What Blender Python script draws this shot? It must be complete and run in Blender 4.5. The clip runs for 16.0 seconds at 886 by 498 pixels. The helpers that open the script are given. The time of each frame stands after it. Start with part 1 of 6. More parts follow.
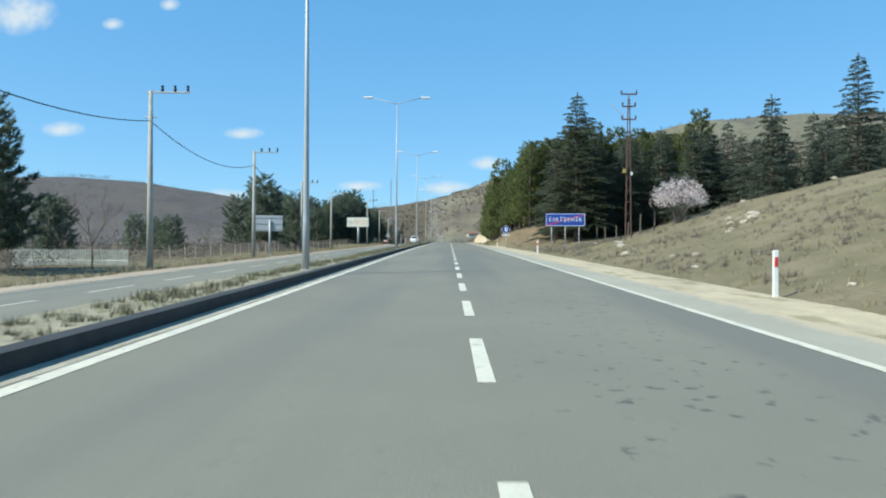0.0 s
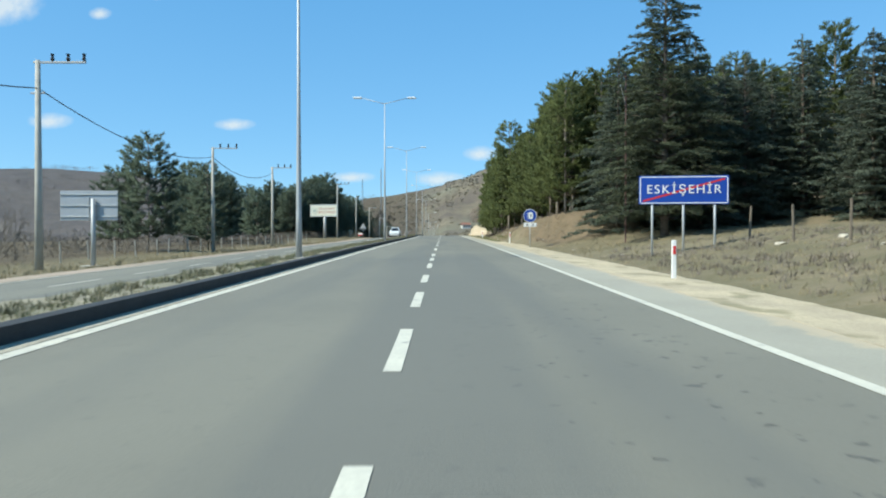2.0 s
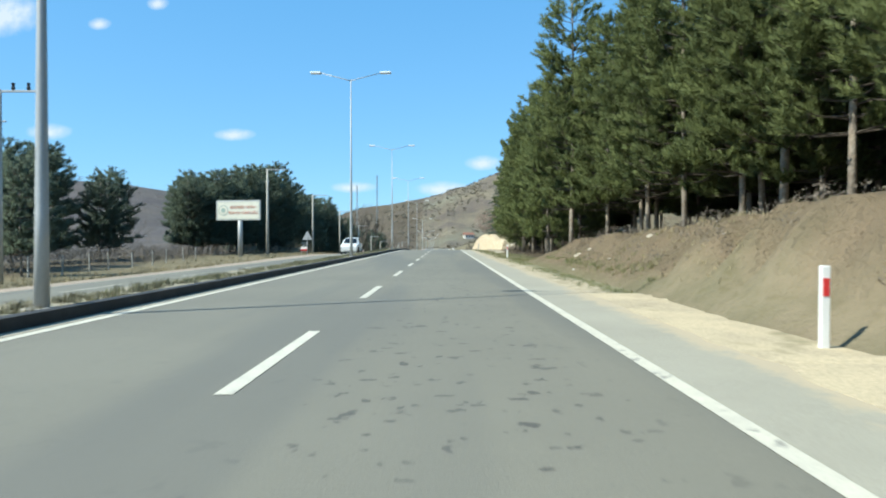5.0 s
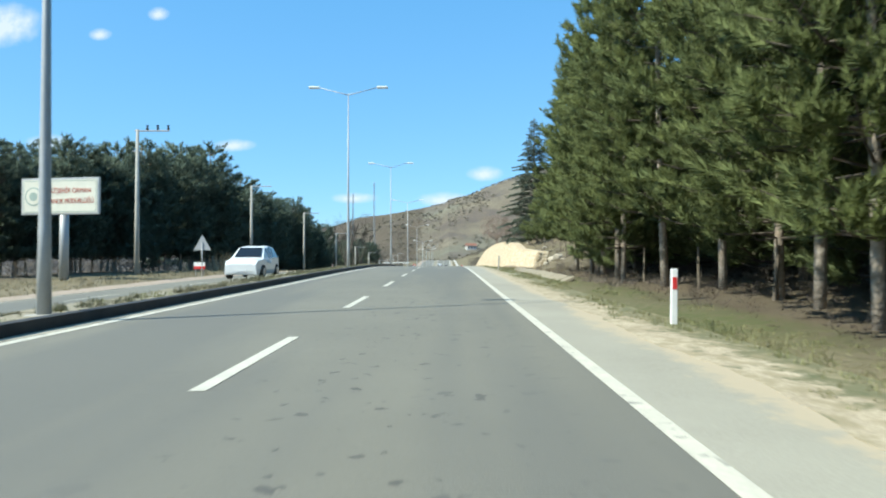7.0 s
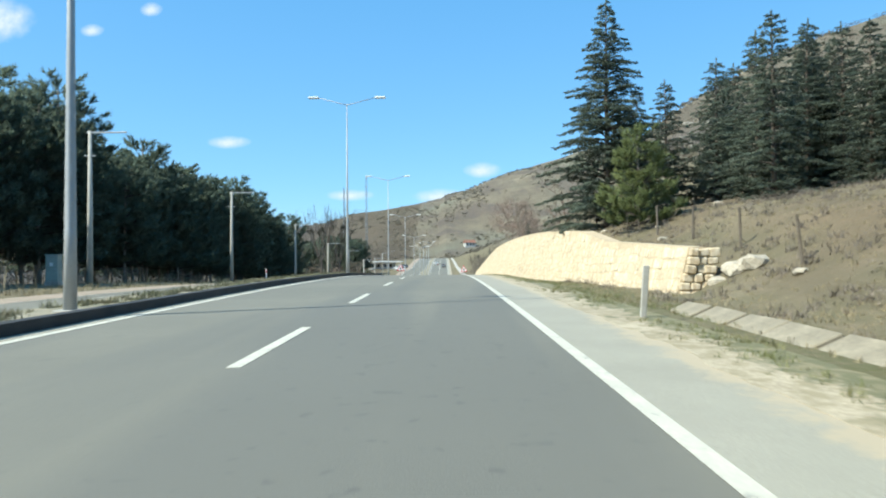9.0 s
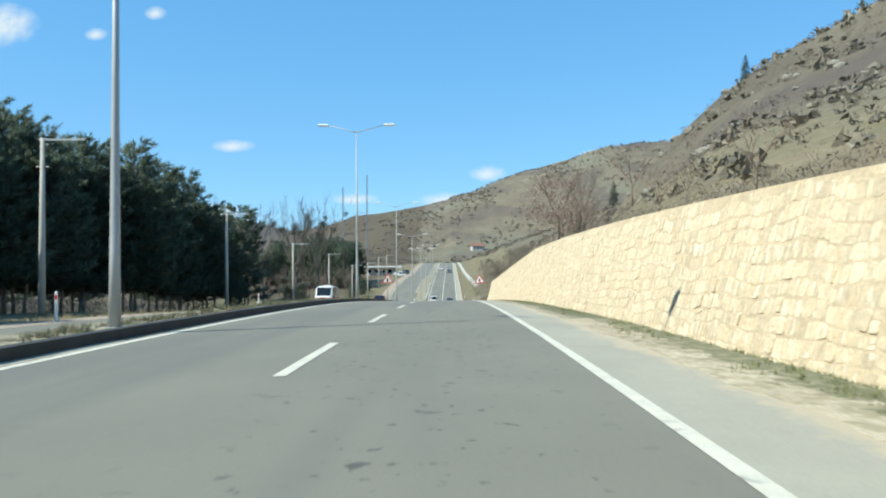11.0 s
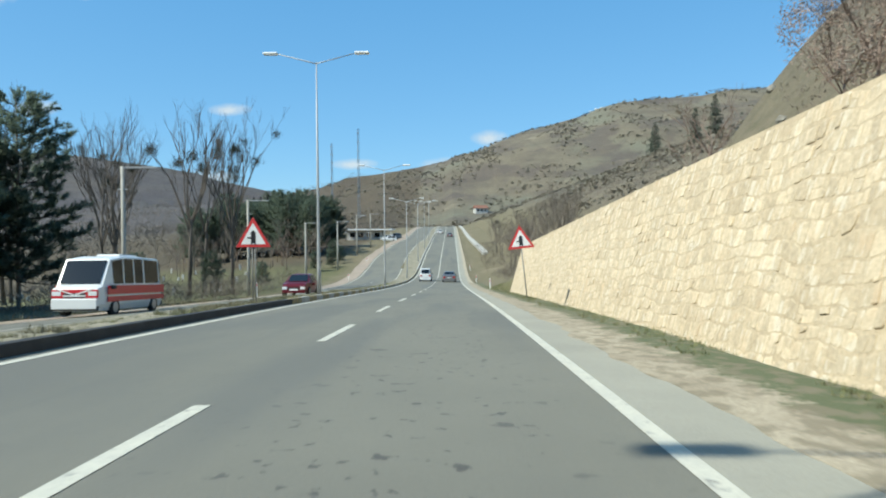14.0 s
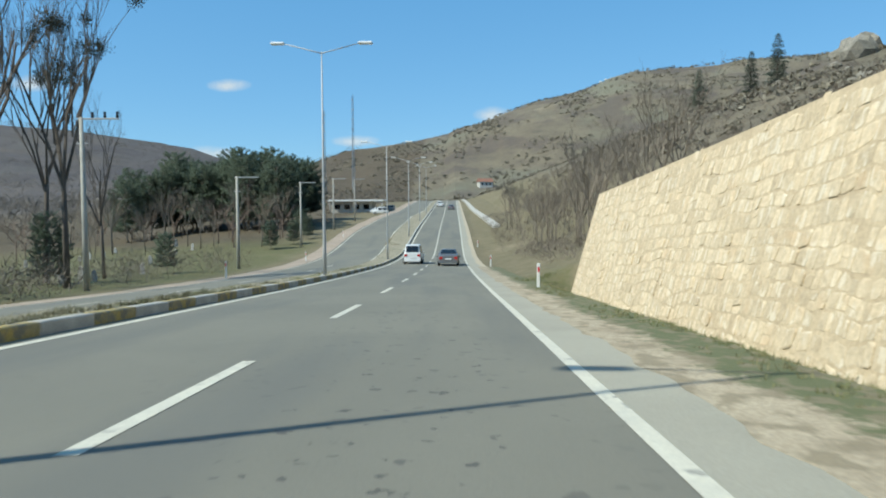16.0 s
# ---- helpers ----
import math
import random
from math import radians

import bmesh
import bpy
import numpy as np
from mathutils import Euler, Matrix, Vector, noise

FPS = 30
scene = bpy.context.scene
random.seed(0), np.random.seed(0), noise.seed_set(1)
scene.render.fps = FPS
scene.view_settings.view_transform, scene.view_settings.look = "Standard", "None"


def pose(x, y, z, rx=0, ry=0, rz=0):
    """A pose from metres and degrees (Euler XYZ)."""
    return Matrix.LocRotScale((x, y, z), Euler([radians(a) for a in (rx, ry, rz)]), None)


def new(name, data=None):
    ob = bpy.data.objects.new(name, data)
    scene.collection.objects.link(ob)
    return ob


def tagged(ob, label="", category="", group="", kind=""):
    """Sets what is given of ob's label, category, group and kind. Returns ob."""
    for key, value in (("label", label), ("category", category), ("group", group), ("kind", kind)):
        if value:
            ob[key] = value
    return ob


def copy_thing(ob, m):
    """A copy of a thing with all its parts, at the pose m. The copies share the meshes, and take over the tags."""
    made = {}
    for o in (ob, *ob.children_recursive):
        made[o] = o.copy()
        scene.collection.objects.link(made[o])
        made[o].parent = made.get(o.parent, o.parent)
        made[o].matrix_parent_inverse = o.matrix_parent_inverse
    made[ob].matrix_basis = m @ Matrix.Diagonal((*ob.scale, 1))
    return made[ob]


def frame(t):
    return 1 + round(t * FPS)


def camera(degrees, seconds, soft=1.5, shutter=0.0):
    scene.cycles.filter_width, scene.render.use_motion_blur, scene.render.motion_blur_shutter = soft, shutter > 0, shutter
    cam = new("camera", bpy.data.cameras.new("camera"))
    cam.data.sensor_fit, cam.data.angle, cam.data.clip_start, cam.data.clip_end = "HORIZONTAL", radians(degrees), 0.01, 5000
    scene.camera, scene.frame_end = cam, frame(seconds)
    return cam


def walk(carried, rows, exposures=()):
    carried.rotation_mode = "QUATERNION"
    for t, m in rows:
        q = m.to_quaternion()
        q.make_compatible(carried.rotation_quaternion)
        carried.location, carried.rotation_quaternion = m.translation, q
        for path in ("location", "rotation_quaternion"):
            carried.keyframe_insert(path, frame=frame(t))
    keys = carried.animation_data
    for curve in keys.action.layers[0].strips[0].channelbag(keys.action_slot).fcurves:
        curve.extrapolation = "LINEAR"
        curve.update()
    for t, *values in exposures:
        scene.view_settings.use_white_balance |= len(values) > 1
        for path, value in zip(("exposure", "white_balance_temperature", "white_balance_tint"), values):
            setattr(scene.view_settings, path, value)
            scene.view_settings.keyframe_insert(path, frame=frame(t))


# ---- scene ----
cam = camera(65, 16.0, soft=2.0, shutter=0.1)
# seconds: x, y, z, pitch, roll, yaw
PATH = [(t, pose(x, y, z, 90 + p, r, w)) for t, x, y, z, p, r, w in (
    (0.0, -0.31, 0.16, 1.18, 0.09, -0.31, 0.50),
    (0.5, -0.14, 8.27, 1.34, -0.12, -0.18, 0.47),
    (1.0, 0.02, 16.41, 1.51, -0.36, -0.15, 0.47),
    (1.5, 0.20, 24.60, 1.67, -0.40, -0.17, 0.19),
    (2.0, 0.42, 32.74, 1.84, -0.61, 0.00, 0.01),
    (2.5, 0.65, 40.89, 2.00, -0.59, 0.09, -0.18),
    (3.0, 0.89, 49.00, 2.16, -0.41, 0.12, -0.11),
    (3.5, 1.12, 57.16, 2.32, -0.38, 0.18, -0.05),
    (4.0, 1.34, 65.42, 2.47, -0.24, 0.24, 0.03),
    (4.5, 1.54, 73.78, 2.63, -0.02, 0.25, 0.12),
    (5.0, 1.71, 82.27, 2.78, 0.25, 0.18, 0.21),
    (5.5, 1.86, 90.88, 2.92, 0.54, 0.08, 0.30),
    (6.0, 1.97, 99.63, 3.06, 0.82, -0.00, 0.38),
    (6.5, 2.06, 108.54, 3.21, 1.06, 0.08, 0.45),
    (7.0, 2.13, 117.53, 3.36, 1.18, 0.16, 0.34),
    (7.5, 2.18, 126.38, 3.51, 1.21, 0.18, 0.26),
    (8.0, 2.21, 135.10, 3.66, 1.09, 0.19, -0.26),
    (8.5, 2.18, 143.78, 3.81, 0.79, 0.31, -0.14),
    (9.0, 2.13, 152.60, 3.96, 0.96, 0.38, 0.10),
    (9.5, 2.06, 161.59, 4.10, 1.62, 0.44, 0.09),
    (10.0, 2.00, 170.44, 4.21, 1.83, 0.51, 0.19),
    (10.5, 1.95, 179.18, 4.27, 1.69, 0.51, 0.36),
    (11.0, 1.92, 187.81, 4.27, 1.31, 0.43, 0.55),
    (11.5, 1.90, 196.33, 4.21, 0.78, 0.28, 0.69),
    (12.0, 1.91, 204.76, 4.08, 0.21, 0.12, 0.75),
    (12.5, 1.95, 213.11, 3.88, -0.30, 0.04, 0.68),
    (13.0, 2.02, 221.40, 3.61, -0.87, 0.08, 0.74),
    (13.5, 2.10, 229.70, 3.27, -1.06, 0.24, 0.77),
    (14.0, 2.17, 238.12, 2.88, -1.46, 0.47, 0.64),
    (14.5, 2.25, 246.68, 2.42, -1.69, 0.60, 0.51),
    (15.0, 2.31, 255.24, 1.91, -1.91, 0.61, 0.67),
    (15.5, 2.33, 263.74, 1.37, -2.12, 0.48, 0.52),
    (16.0, 2.32, 272.16, 0.81, -3.22, 0.33, 0.82),
)]
walk(cam, PATH, exposures=[(0.0, 0.75, 6150.0, 0.0), (3.5, 0.8, 6150.0, 0.0), (6.0, 1.0, 6150.0, 0.0), (9.5, 1.0, 6150.0, 0.0), (12.0, 0.75, 6150.0, 0.0), (13.5, 0.72, 6150.0, 0.0), (15.0, 0.55, 6150.0, 0.0), (16.0, 0.55, 6150.0, 0.0)])

# ---- world, sun, sky ----
SUN_TO = Vector((-10.3, -5.25, 12.3)).normalized()
elev = math.asin(SUN_TO.z)
azim = math.atan2(SUN_TO.x, SUN_TO.y)
world = bpy.data.worlds.new("sky")
scene.world = world
world.use_nodes = True
wn = world.node_tree
wn.nodes.clear()
sky = wn.nodes.new("ShaderNodeTexSky")
sky.sky_type = "NISHITA"
sky.sun_disc = False
sky.sun_elevation = elev
sky.sun_rotation = azim
sky.altitude = 800
sky.air_density = 1.0
sky.dust_density = 0.3
sky.ozone_density = 3.0
bg = wn.nodes.new("ShaderNodeBackground")
bg.inputs["Strength"].default_value = 0.12
clear = wn.nodes.new("ShaderNodeMix")
clear.data_type = "RGBA"
clear.inputs[0].default_value = 0.7
way = wn.nodes.new("ShaderNodeTexCoord")
split_way = wn.nodes.new("ShaderNodeSeparateXYZ")
wn.links.new(way.outputs["Generated"], split_way.inputs[0])
height = wn.nodes.new("ShaderNodeMapRange")
height.inputs[2].default_value = 0.42
wn.links.new(split_way.outputs[2], height.inputs[0])
deep = wn.nodes.new("ShaderNodeMix")
deep.data_type = "RGBA"
deep.inputs[6].default_value = (1.05, 2.55, 4.25, 1.0)
deep.inputs[7].default_value = (0.55, 1.95, 3.95, 1.0)
wn.links.new(height.outputs[0], deep.inputs[0])
wn.links.new(deep.outputs[2], clear.inputs[7])
wo = wn.nodes.new("ShaderNodeOutputWorld")
wn.links.new(sky.outputs[0], clear.inputs[6])
wn.links.new(clear.outputs[2], bg.inputs[0])
wn.links.new(bg.outputs[0], wo.inputs[0])

sun_data = bpy.data.lights.new("sun", "SUN")
sun_data.energy = 4.0
sun_data.angle = radians(0.53)
sun_data.color = (1.0, 0.93, 0.82)
sun = new("sun", sun_data)
sun.rotation_euler = SUN_TO.to_track_quat("Z", "Y").to_euler()


# ---- materials ----
def mat(name, base, rough=0.85, metal=0.0, vary=0.15, scale=1.0, fine=40.0, bump=0.2, tint=None, island=0.0, obj=0.0, spec=None, dist=0.02):
    """A surface with colour variation at two scales and a fine relief. tint: a second colour in large patches."""
    m = bpy.data.materials.new(name)
    m.use_nodes = True
    nt = m.node_tree
    b = nt.nodes["Principled BSDF"]
    b.inputs["Roughness"].default_value = rough
    b.inputs["Metallic"].default_value = metal
    if spec is not None:
        b.inputs["Specular IOR Level"].default_value = spec
    co = nt.nodes.new("ShaderNodeTexCoord")
    def tex(sc, detail=4.0):
        n = nt.nodes.new("ShaderNodeTexNoise")
        n.inputs["Scale"].default_value = sc
        n.inputs["Detail"].default_value = detail
        n.inputs["Roughness"].default_value = 0.6
        nt.links.new(co.outputs["Object"], n.inputs["Vector"])
        return n
    big, small = tex(scale), tex(fine, 3.0)
    def mix(fac, a, c, blend="MIX"):
        x = nt.nodes.new("ShaderNodeMix")
        x.data_type = "RGBA"
        x.blend_type = blend
        for sock, v in ((x.inputs[0], fac), (x.inputs[6], a), (x.inputs[7], c)):
            if isinstance(v, (int, float)):
                sock.default_value = v
            elif isinstance(v, tuple):
                sock.default_value = (*v, 1.0)
            else:
                nt.links.new(v, sock)
        return x.outputs[2]
    def ramp(src, lo, hi, a=0.0, c=1.0):
        r = nt.nodes.new("ShaderNodeMapRange")
        r.inputs[1].default_value, r.inputs[2].default_value = lo, hi
        r.inputs[3].default_value, r.inputs[4].default_value = a, c
        nt.links.new(src, r.inputs[0])
        return r.outputs[0]
    second = tint if tint else tuple(v * (1 - vary * 1.6) for v in base)
    col = mix(ramp(big.outputs[0], 0.38, 0.64), base, second)
    def scaled(col, src, lo, hi, a, c):
        k = ramp(src, lo, hi, a, c)
        v = nt.nodes.new("ShaderNodeVectorMath")
        v.operation = "SCALE"
        nt.links.new(col, v.inputs[0])
        nt.links.new(k, v.inputs["Scale"])
        return v.outputs[0]
    col = scaled(col, small.outputs[0], 0.3, 0.7, 1 - vary, 1 + vary)
    if island:
        g = nt.nodes.new("ShaderNodeNewGeometry")
        col = scaled(col, g.outputs["Random Per Island"], 0, 1, 1 - island, 1 + island)
    if obj:
        oi = nt.nodes.new("ShaderNodeObjectInfo")
        col = scaled(col, oi.outputs["Random"], 0, 1, 1 - obj, 1 + obj)
    nt.links.new(col, b.inputs["Base Color"])
    if bump:
        bp = nt.nodes.new("ShaderNodeBump")
        bp.inputs["Strength"].default_value = bump
        bp.inputs["Distance"].default_value = dist
        nt.links.new(small.outputs[0], bp.inputs["Height"])
        nt.links.new(bp.outputs[0], b.inputs["Normal"])
    return m


def stain(m, colour, amount, stretch=(1.0, 0.35, 1.0), scale=1.3, lo=0.66, hi=0.72, lane=None):
    """Dark worn patches over a surface, with a shape of their own."""
    nt = m.node_tree
    b = nt.nodes["Principled BSDF"]
    src = b.inputs["Base Color"].links[0].from_socket
    co = nt.nodes.new("ShaderNodeTexCoord")
    mp = nt.nodes.new("ShaderNodeMapping")
    mp.inputs["Scale"].default_value = stretch
    nt.links.new(co.outputs["Object"], mp.inputs[0])
    n = nt.nodes.new("ShaderNodeTexNoise")
    n.inputs["Scale"].default_value = scale
    n.inputs["Detail"].default_value = 3.0
    nt.links.new(mp.outputs[0], n.inputs["Vector"])
    r = nt.nodes.new("ShaderNodeMapRange")
    r.inputs[1].default_value, r.inputs[2].default_value, r.inputs[4].default_value = lo, hi, amount
    nt.links.new(n.outputs[0], r.inputs[0])
    share = r.outputs[0]
    if lane is not None:
        # the drips gather along the middle of a lane
        sep = nt.nodes.new("ShaderNodeSeparateXYZ")
        nt.links.new(co.outputs["Object"], sep.inputs[0])
        off = nt.nodes.new("ShaderNodeMath")
        off.operation = "SUBTRACT"
        off.inputs[1].default_value = lane[0]
        nt.links.new(sep.outputs[0], off.inputs[0])
        away = nt.nodes.new("ShaderNodeMath")
        away.operation = "ABSOLUTE"
        nt.links.new(off.outputs[0], away.inputs[0])
        near = nt.nodes.new("ShaderNodeMapRange")
        near.inputs[1].default_value, near.inputs[2].default_value = lane[1], lane[1] + 0.9
        near.inputs[3].default_value, near.inputs[4].default_value = 1.0, lane[2]
        nt.links.new(away.outputs[0], near.inputs[0])
        prod = nt.nodes.new("ShaderNodeMath")
        prod.operation = "MULTIPLY"
        nt.links.new(share, prod.inputs[0])
        nt.links.new(near.outputs[0], prod.inputs[1])
        share = prod.outputs[0]
    x = nt.nodes.new("ShaderNodeMix")
    x.data_type = "RGBA"
    x.inputs[7].default_value = (*colour, 1.0)
    nt.links.new(share, x.inputs[0])
    nt.links.new(src, x.inputs[6])
    nt.links.new(x.outputs[2], b.inputs["Base Color"])


ASPHALT = mat("asphalt", (0.182, 0.172, 0.134), 0.85, vary=0.10, scale=0.22, fine=70, bump=0.25, tint=(0.159, 0.151, 0.119))
stain(ASPHALT, (0.06, 0.057, 0.052), 0.8, stretch=(1.0, 1.0, 1.0), scale=5.6, lo=0.648, hi=0.675, lane=(1.7, 0.8, 0.15))
stain(ASPHALT, (0.07, 0.067, 0.061), 0.7, stretch=(1.0, 1.0, 1.0), scale=2.6, lo=0.69, hi=0.715, lane=(1.7, 0.9, 0.2))
stain(ASPHALT, (0.128, 0.126, 0.108), 0.7, stretch=(0.55, 0.03, 1.0), scale=0.9, lo=0.5, hi=0.62)
SHOULDER = mat("worn_asphalt", (0.33, 0.31, 0.245), 0.9, vary=0.12, scale=0.5, fine=50, bump=0.3, tint=(0.29, 0.272, 0.215))
GRAVEL = mat("sandy_gravel", (0.475, 0.395, 0.26), 0.95, vary=0.25, scale=0.8, fine=25, bump=0.6, tint=(0.36, 0.30, 0.205))
BROWNGRAVEL = mat("brown_gravel", (0.36, 0.28, 0.215), 0.95, vary=0.2, scale=0.5, fine=22, bump=0.5, tint=(0.29, 0.235, 0.17))
VERGE = mat("grassy_gravel", (0.455, 0.385, 0.27), 0.95, vary=0.25, scale=0.8, fine=25, bump=0.6, tint=(0.36, 0.30, 0.205))
GRASSVERGE = mat("earthy_verge", (0.40, 0.335, 0.235), 0.95, vary=0.25, scale=0.8, fine=25, bump=0.6, tint=(0.31, 0.255, 0.175))
PAINT = mat("road_paint", (0.565, 0.535, 0.43), 0.7, vary=0.1, scale=3, fine=30, bump=0.1, tint=(0.50, 0.475, 0.39))
stain(PAINT, (0.2, 0.19, 0.17), 0.8, stretch=(1, 1, 1), scale=5, lo=0.62, hi=0.7)


def worn_edge(m, colour, a, b, wander=0.5):
    """Lets a surface give way to another colour across the road, along an uneven line."""
    nt = m.node_tree
    p = nt.nodes["Principled BSDF"]
    src = p.inputs["Base Color"].links[0].from_socket
    co = nt.nodes.new("ShaderNodeTexCoord")
    sep = nt.nodes.new("ShaderNodeSeparateXYZ")
    nt.links.new(co.outputs["Object"], sep.inputs[0])
    total = sep.outputs[0]
    for scale, size in ((0.35, 1.3), (2.6, 1.5), (14.0, 0.9)):
        n = nt.nodes.new("ShaderNodeTexNoise")
        n.inputs["Scale"].default_value = scale
        n.inputs["Detail"].default_value = 3.0
        nt.links.new(co.outputs["Object"], n.inputs["Vector"])
        f = nt.nodes.new("ShaderNodeMath")
        f.operation = "MULTIPLY_ADD"
        f.inputs[1].default_value = wander * size
        nt.links.new(n.outputs[0], f.inputs[0])
        nt.links.new(total, f.inputs[2])
        total = f.outputs[0]
    r = nt.nodes.new("ShaderNodeMapRange")
    r.inputs[1].default_value, r.inputs[2].default_value, r.inputs[4].default_value = a + wander * 1.85, b + wander * 1.85, 1.0
    nt.links.new(total, r.inputs[0])
    x = nt.nodes.new("ShaderNodeMix")
    x.data_type = "RGBA"
    x.inputs[7].default_value = (*colour, 1.0)
    nt.links.new(r.outputs[0], x.inputs[0])
    nt.links.new(src, x.inputs[6])
    nt.links.new(x.outputs[2], p.inputs["Base Color"])


worn_edge(SHOULDER, (0.41, 0.343, 0.238), 4.5, 4.72)
worn_edge(GRASSVERGE, (0.105, 0.115, 0.052), 5.05, 5.35, 0.8)
stain(GRASSVERGE, (0.20, 0.165, 0.105), 0.75, stretch=(1, 0.7, 1), scale=4.0, lo=0.48, hi=0.6)
worn_edge(VERGE, (0.15, 0.145, 0.075), 5.38, 5.58, 0.8)
stain(VERGE, (0.27, 0.228, 0.135), 0.75, stretch=(1, 0.8, 1), scale=5.0, lo=0.46, hi=0.62)
stain(VERGE, (0.085, 0.098, 0.04), 0.7, stretch=(1, 0.6, 1), scale=2.6, lo=0.60, hi=0.70)
stain(GRAVEL, (0.19, 0.17, 0.09), 0.7, stretch=(1, 0.6, 1), scale=1.1, lo=0.57, hi=0.66)
DIRT = mat("sandy_soil", (0.30, 0.262, 0.185), 0.95, vary=0.25, scale=0.6, fine=6, bump=0.6, tint=(0.21, 0.19, 0.125), dist=0.08)
DUST = mat("road_dust", (0.36, 0.33, 0.255), 0.95, vary=0.2, scale=1.2, fine=20, bump=0.3, tint=(0.27, 0.25, 0.195))
KERB = mat("tarred_kerb", (0.038, 0.038, 0.038), 0.8, vary=0.2, scale=2, fine=30)
CONCRETE = mat("concrete", (0.42, 0.40, 0.35), 0.85, vary=0.12, scale=1.5, fine=25)
POLE = mat("galvanised_steel", (0.42, 0.43, 0.43), 0.55, metal=0.3, vary=0.06, scale=1, fine=30, bump=0.02)
def stone_face(name, island, single):
    m = mat(name, (0.555, 0.455, 0.31), 0.95, vary=0.16, scale=0.9, fine=8, bump=0.7, tint=(0.50, 0.40, 0.262), island=island, obj=single, dist=0.03)
    stain(m, (0.52, 0.37, 0.22), 0.45, stretch=(1, 1, 1), scale=1.7, lo=0.58, hi=0.72)
    stain(m, (0.66, 0.585, 0.45), 0.7, stretch=(1, 1.7, 0.7), scale=3.2, lo=0.55, hi=0.64)
    return m


STONE = stone_face("cream_stone", 0.15, 0.0)
LOOSE_STONE = stone_face("cream_stone_block", 0.0, 0.15)
MORTAR = mat("pale_mortar", (0.51, 0.41, 0.27), 0.95, vary=0.15, scale=1.2, fine=12, bump=0.5, tint=(0.43, 0.34, 0.22))
PINEBARK = mat("pale_pine_bark", (0.29, 0.255, 0.21), 0.95, vary=0.3, scale=2, fine=9, bump=0.8, tint=(0.22, 0.175, 0.13), dist=0.04)
DARKBARK = mat("dark_bark", (0.085, 0.068, 0.052), 0.95, vary=0.3, scale=2, fine=14, bump=0.5, dist=0.03)
BARK = mat("bark", (0.185, 0.145, 0.11), 0.95, vary=0.3, scale=2, fine=14, bump=0.8, dist=0.04)


def leafy(m, share=0.3):
    """Lets some light through thin leaves."""
    nt = m.node_tree
    b = nt.nodes["Principled BSDF"]
    t = nt.nodes.new("ShaderNodeBsdfTranslucent")
    nt.links.new(b.inputs["Base Color"].links[0].from_socket, t.inputs[0])
    x = nt.nodes.new("ShaderNodeMixShader")
    x.inputs[0].default_value = share
    nt.links.new(b.outputs[0], x.inputs[1])
    nt.links.new(t.outputs[0], x.inputs[2])
    nt.links.new(x.outputs[0], nt.nodes["Material Output"].inputs[0])
    b.inputs["Specular IOR Level"].default_value = 0.2
    return m


PINE = leafy(mat("pine_needles", (0.165, 0.195, 0.075), 0.7, vary=0.2, scale=0.5, fine=2.5, bump=0, tint=(0.125, 0.155, 0.066), island=0.25, obj=0.14), 0.45)
YOUNGPINE = leafy(mat("light_pine_needles", (0.20, 0.235, 0.10), 0.7, vary=0.2, scale=0.5, fine=2.5, bump=0, tint=(0.155, 0.19, 0.085), island=0.25), 0.45)
# haze over the far pines is put into this paler, bluer needle colour
FARPINE = leafy(mat("hazy_pine_needles", (0.165, 0.205, 0.148), 0.7, vary=0.2, scale=0.5, fine=2.5, bump=0, tint=(0.128, 0.168, 0.125), island=0.25, obj=0.14), 0.5)
CEDAR = leafy(mat("cedar_needles", (0.16, 0.19, 0.142), 0.7, vary=0.2, scale=0.5, fine=2.5, bump=0, tint=(0.118, 0.148, 0.112), island=0.25, obj=0.14), 0.45)
# greener, darker copy of the cedar needles; the near tree's deep shade is painted in
NEARCEDAR = leafy(mat("shaded_cedar_needles", (0.128, 0.148, 0.092), 0.7, vary=0.2, scale=0.5, fine=2.5, bump=0, tint=(0.09, 0.108, 0.068), island=0.25), 0.4)
SCRUB = mat("leafless_scrub", (0.18, 0.145, 0.112), 0.95, vary=0.25, scale=0.3, fine=2, bump=0, island=0.3)
WHITE = mat("white_paint", (0.75, 0.75, 0.73), 0.5, vary=0.05, fine=20, bump=0)
RED = mat("red_paint", (0.55, 0.03, 0.03), 0.5, vary=0.08, fine=20, bump=0)
BLUE = mat("blue_sheet", (0.012, 0.055, 0.33), 0.35, vary=0.05, fine=20, bump=0)
BLACK = mat("black_paint", (0.012, 0.012, 0.014), 0.5, vary=0.05, fine=20, bump=0)


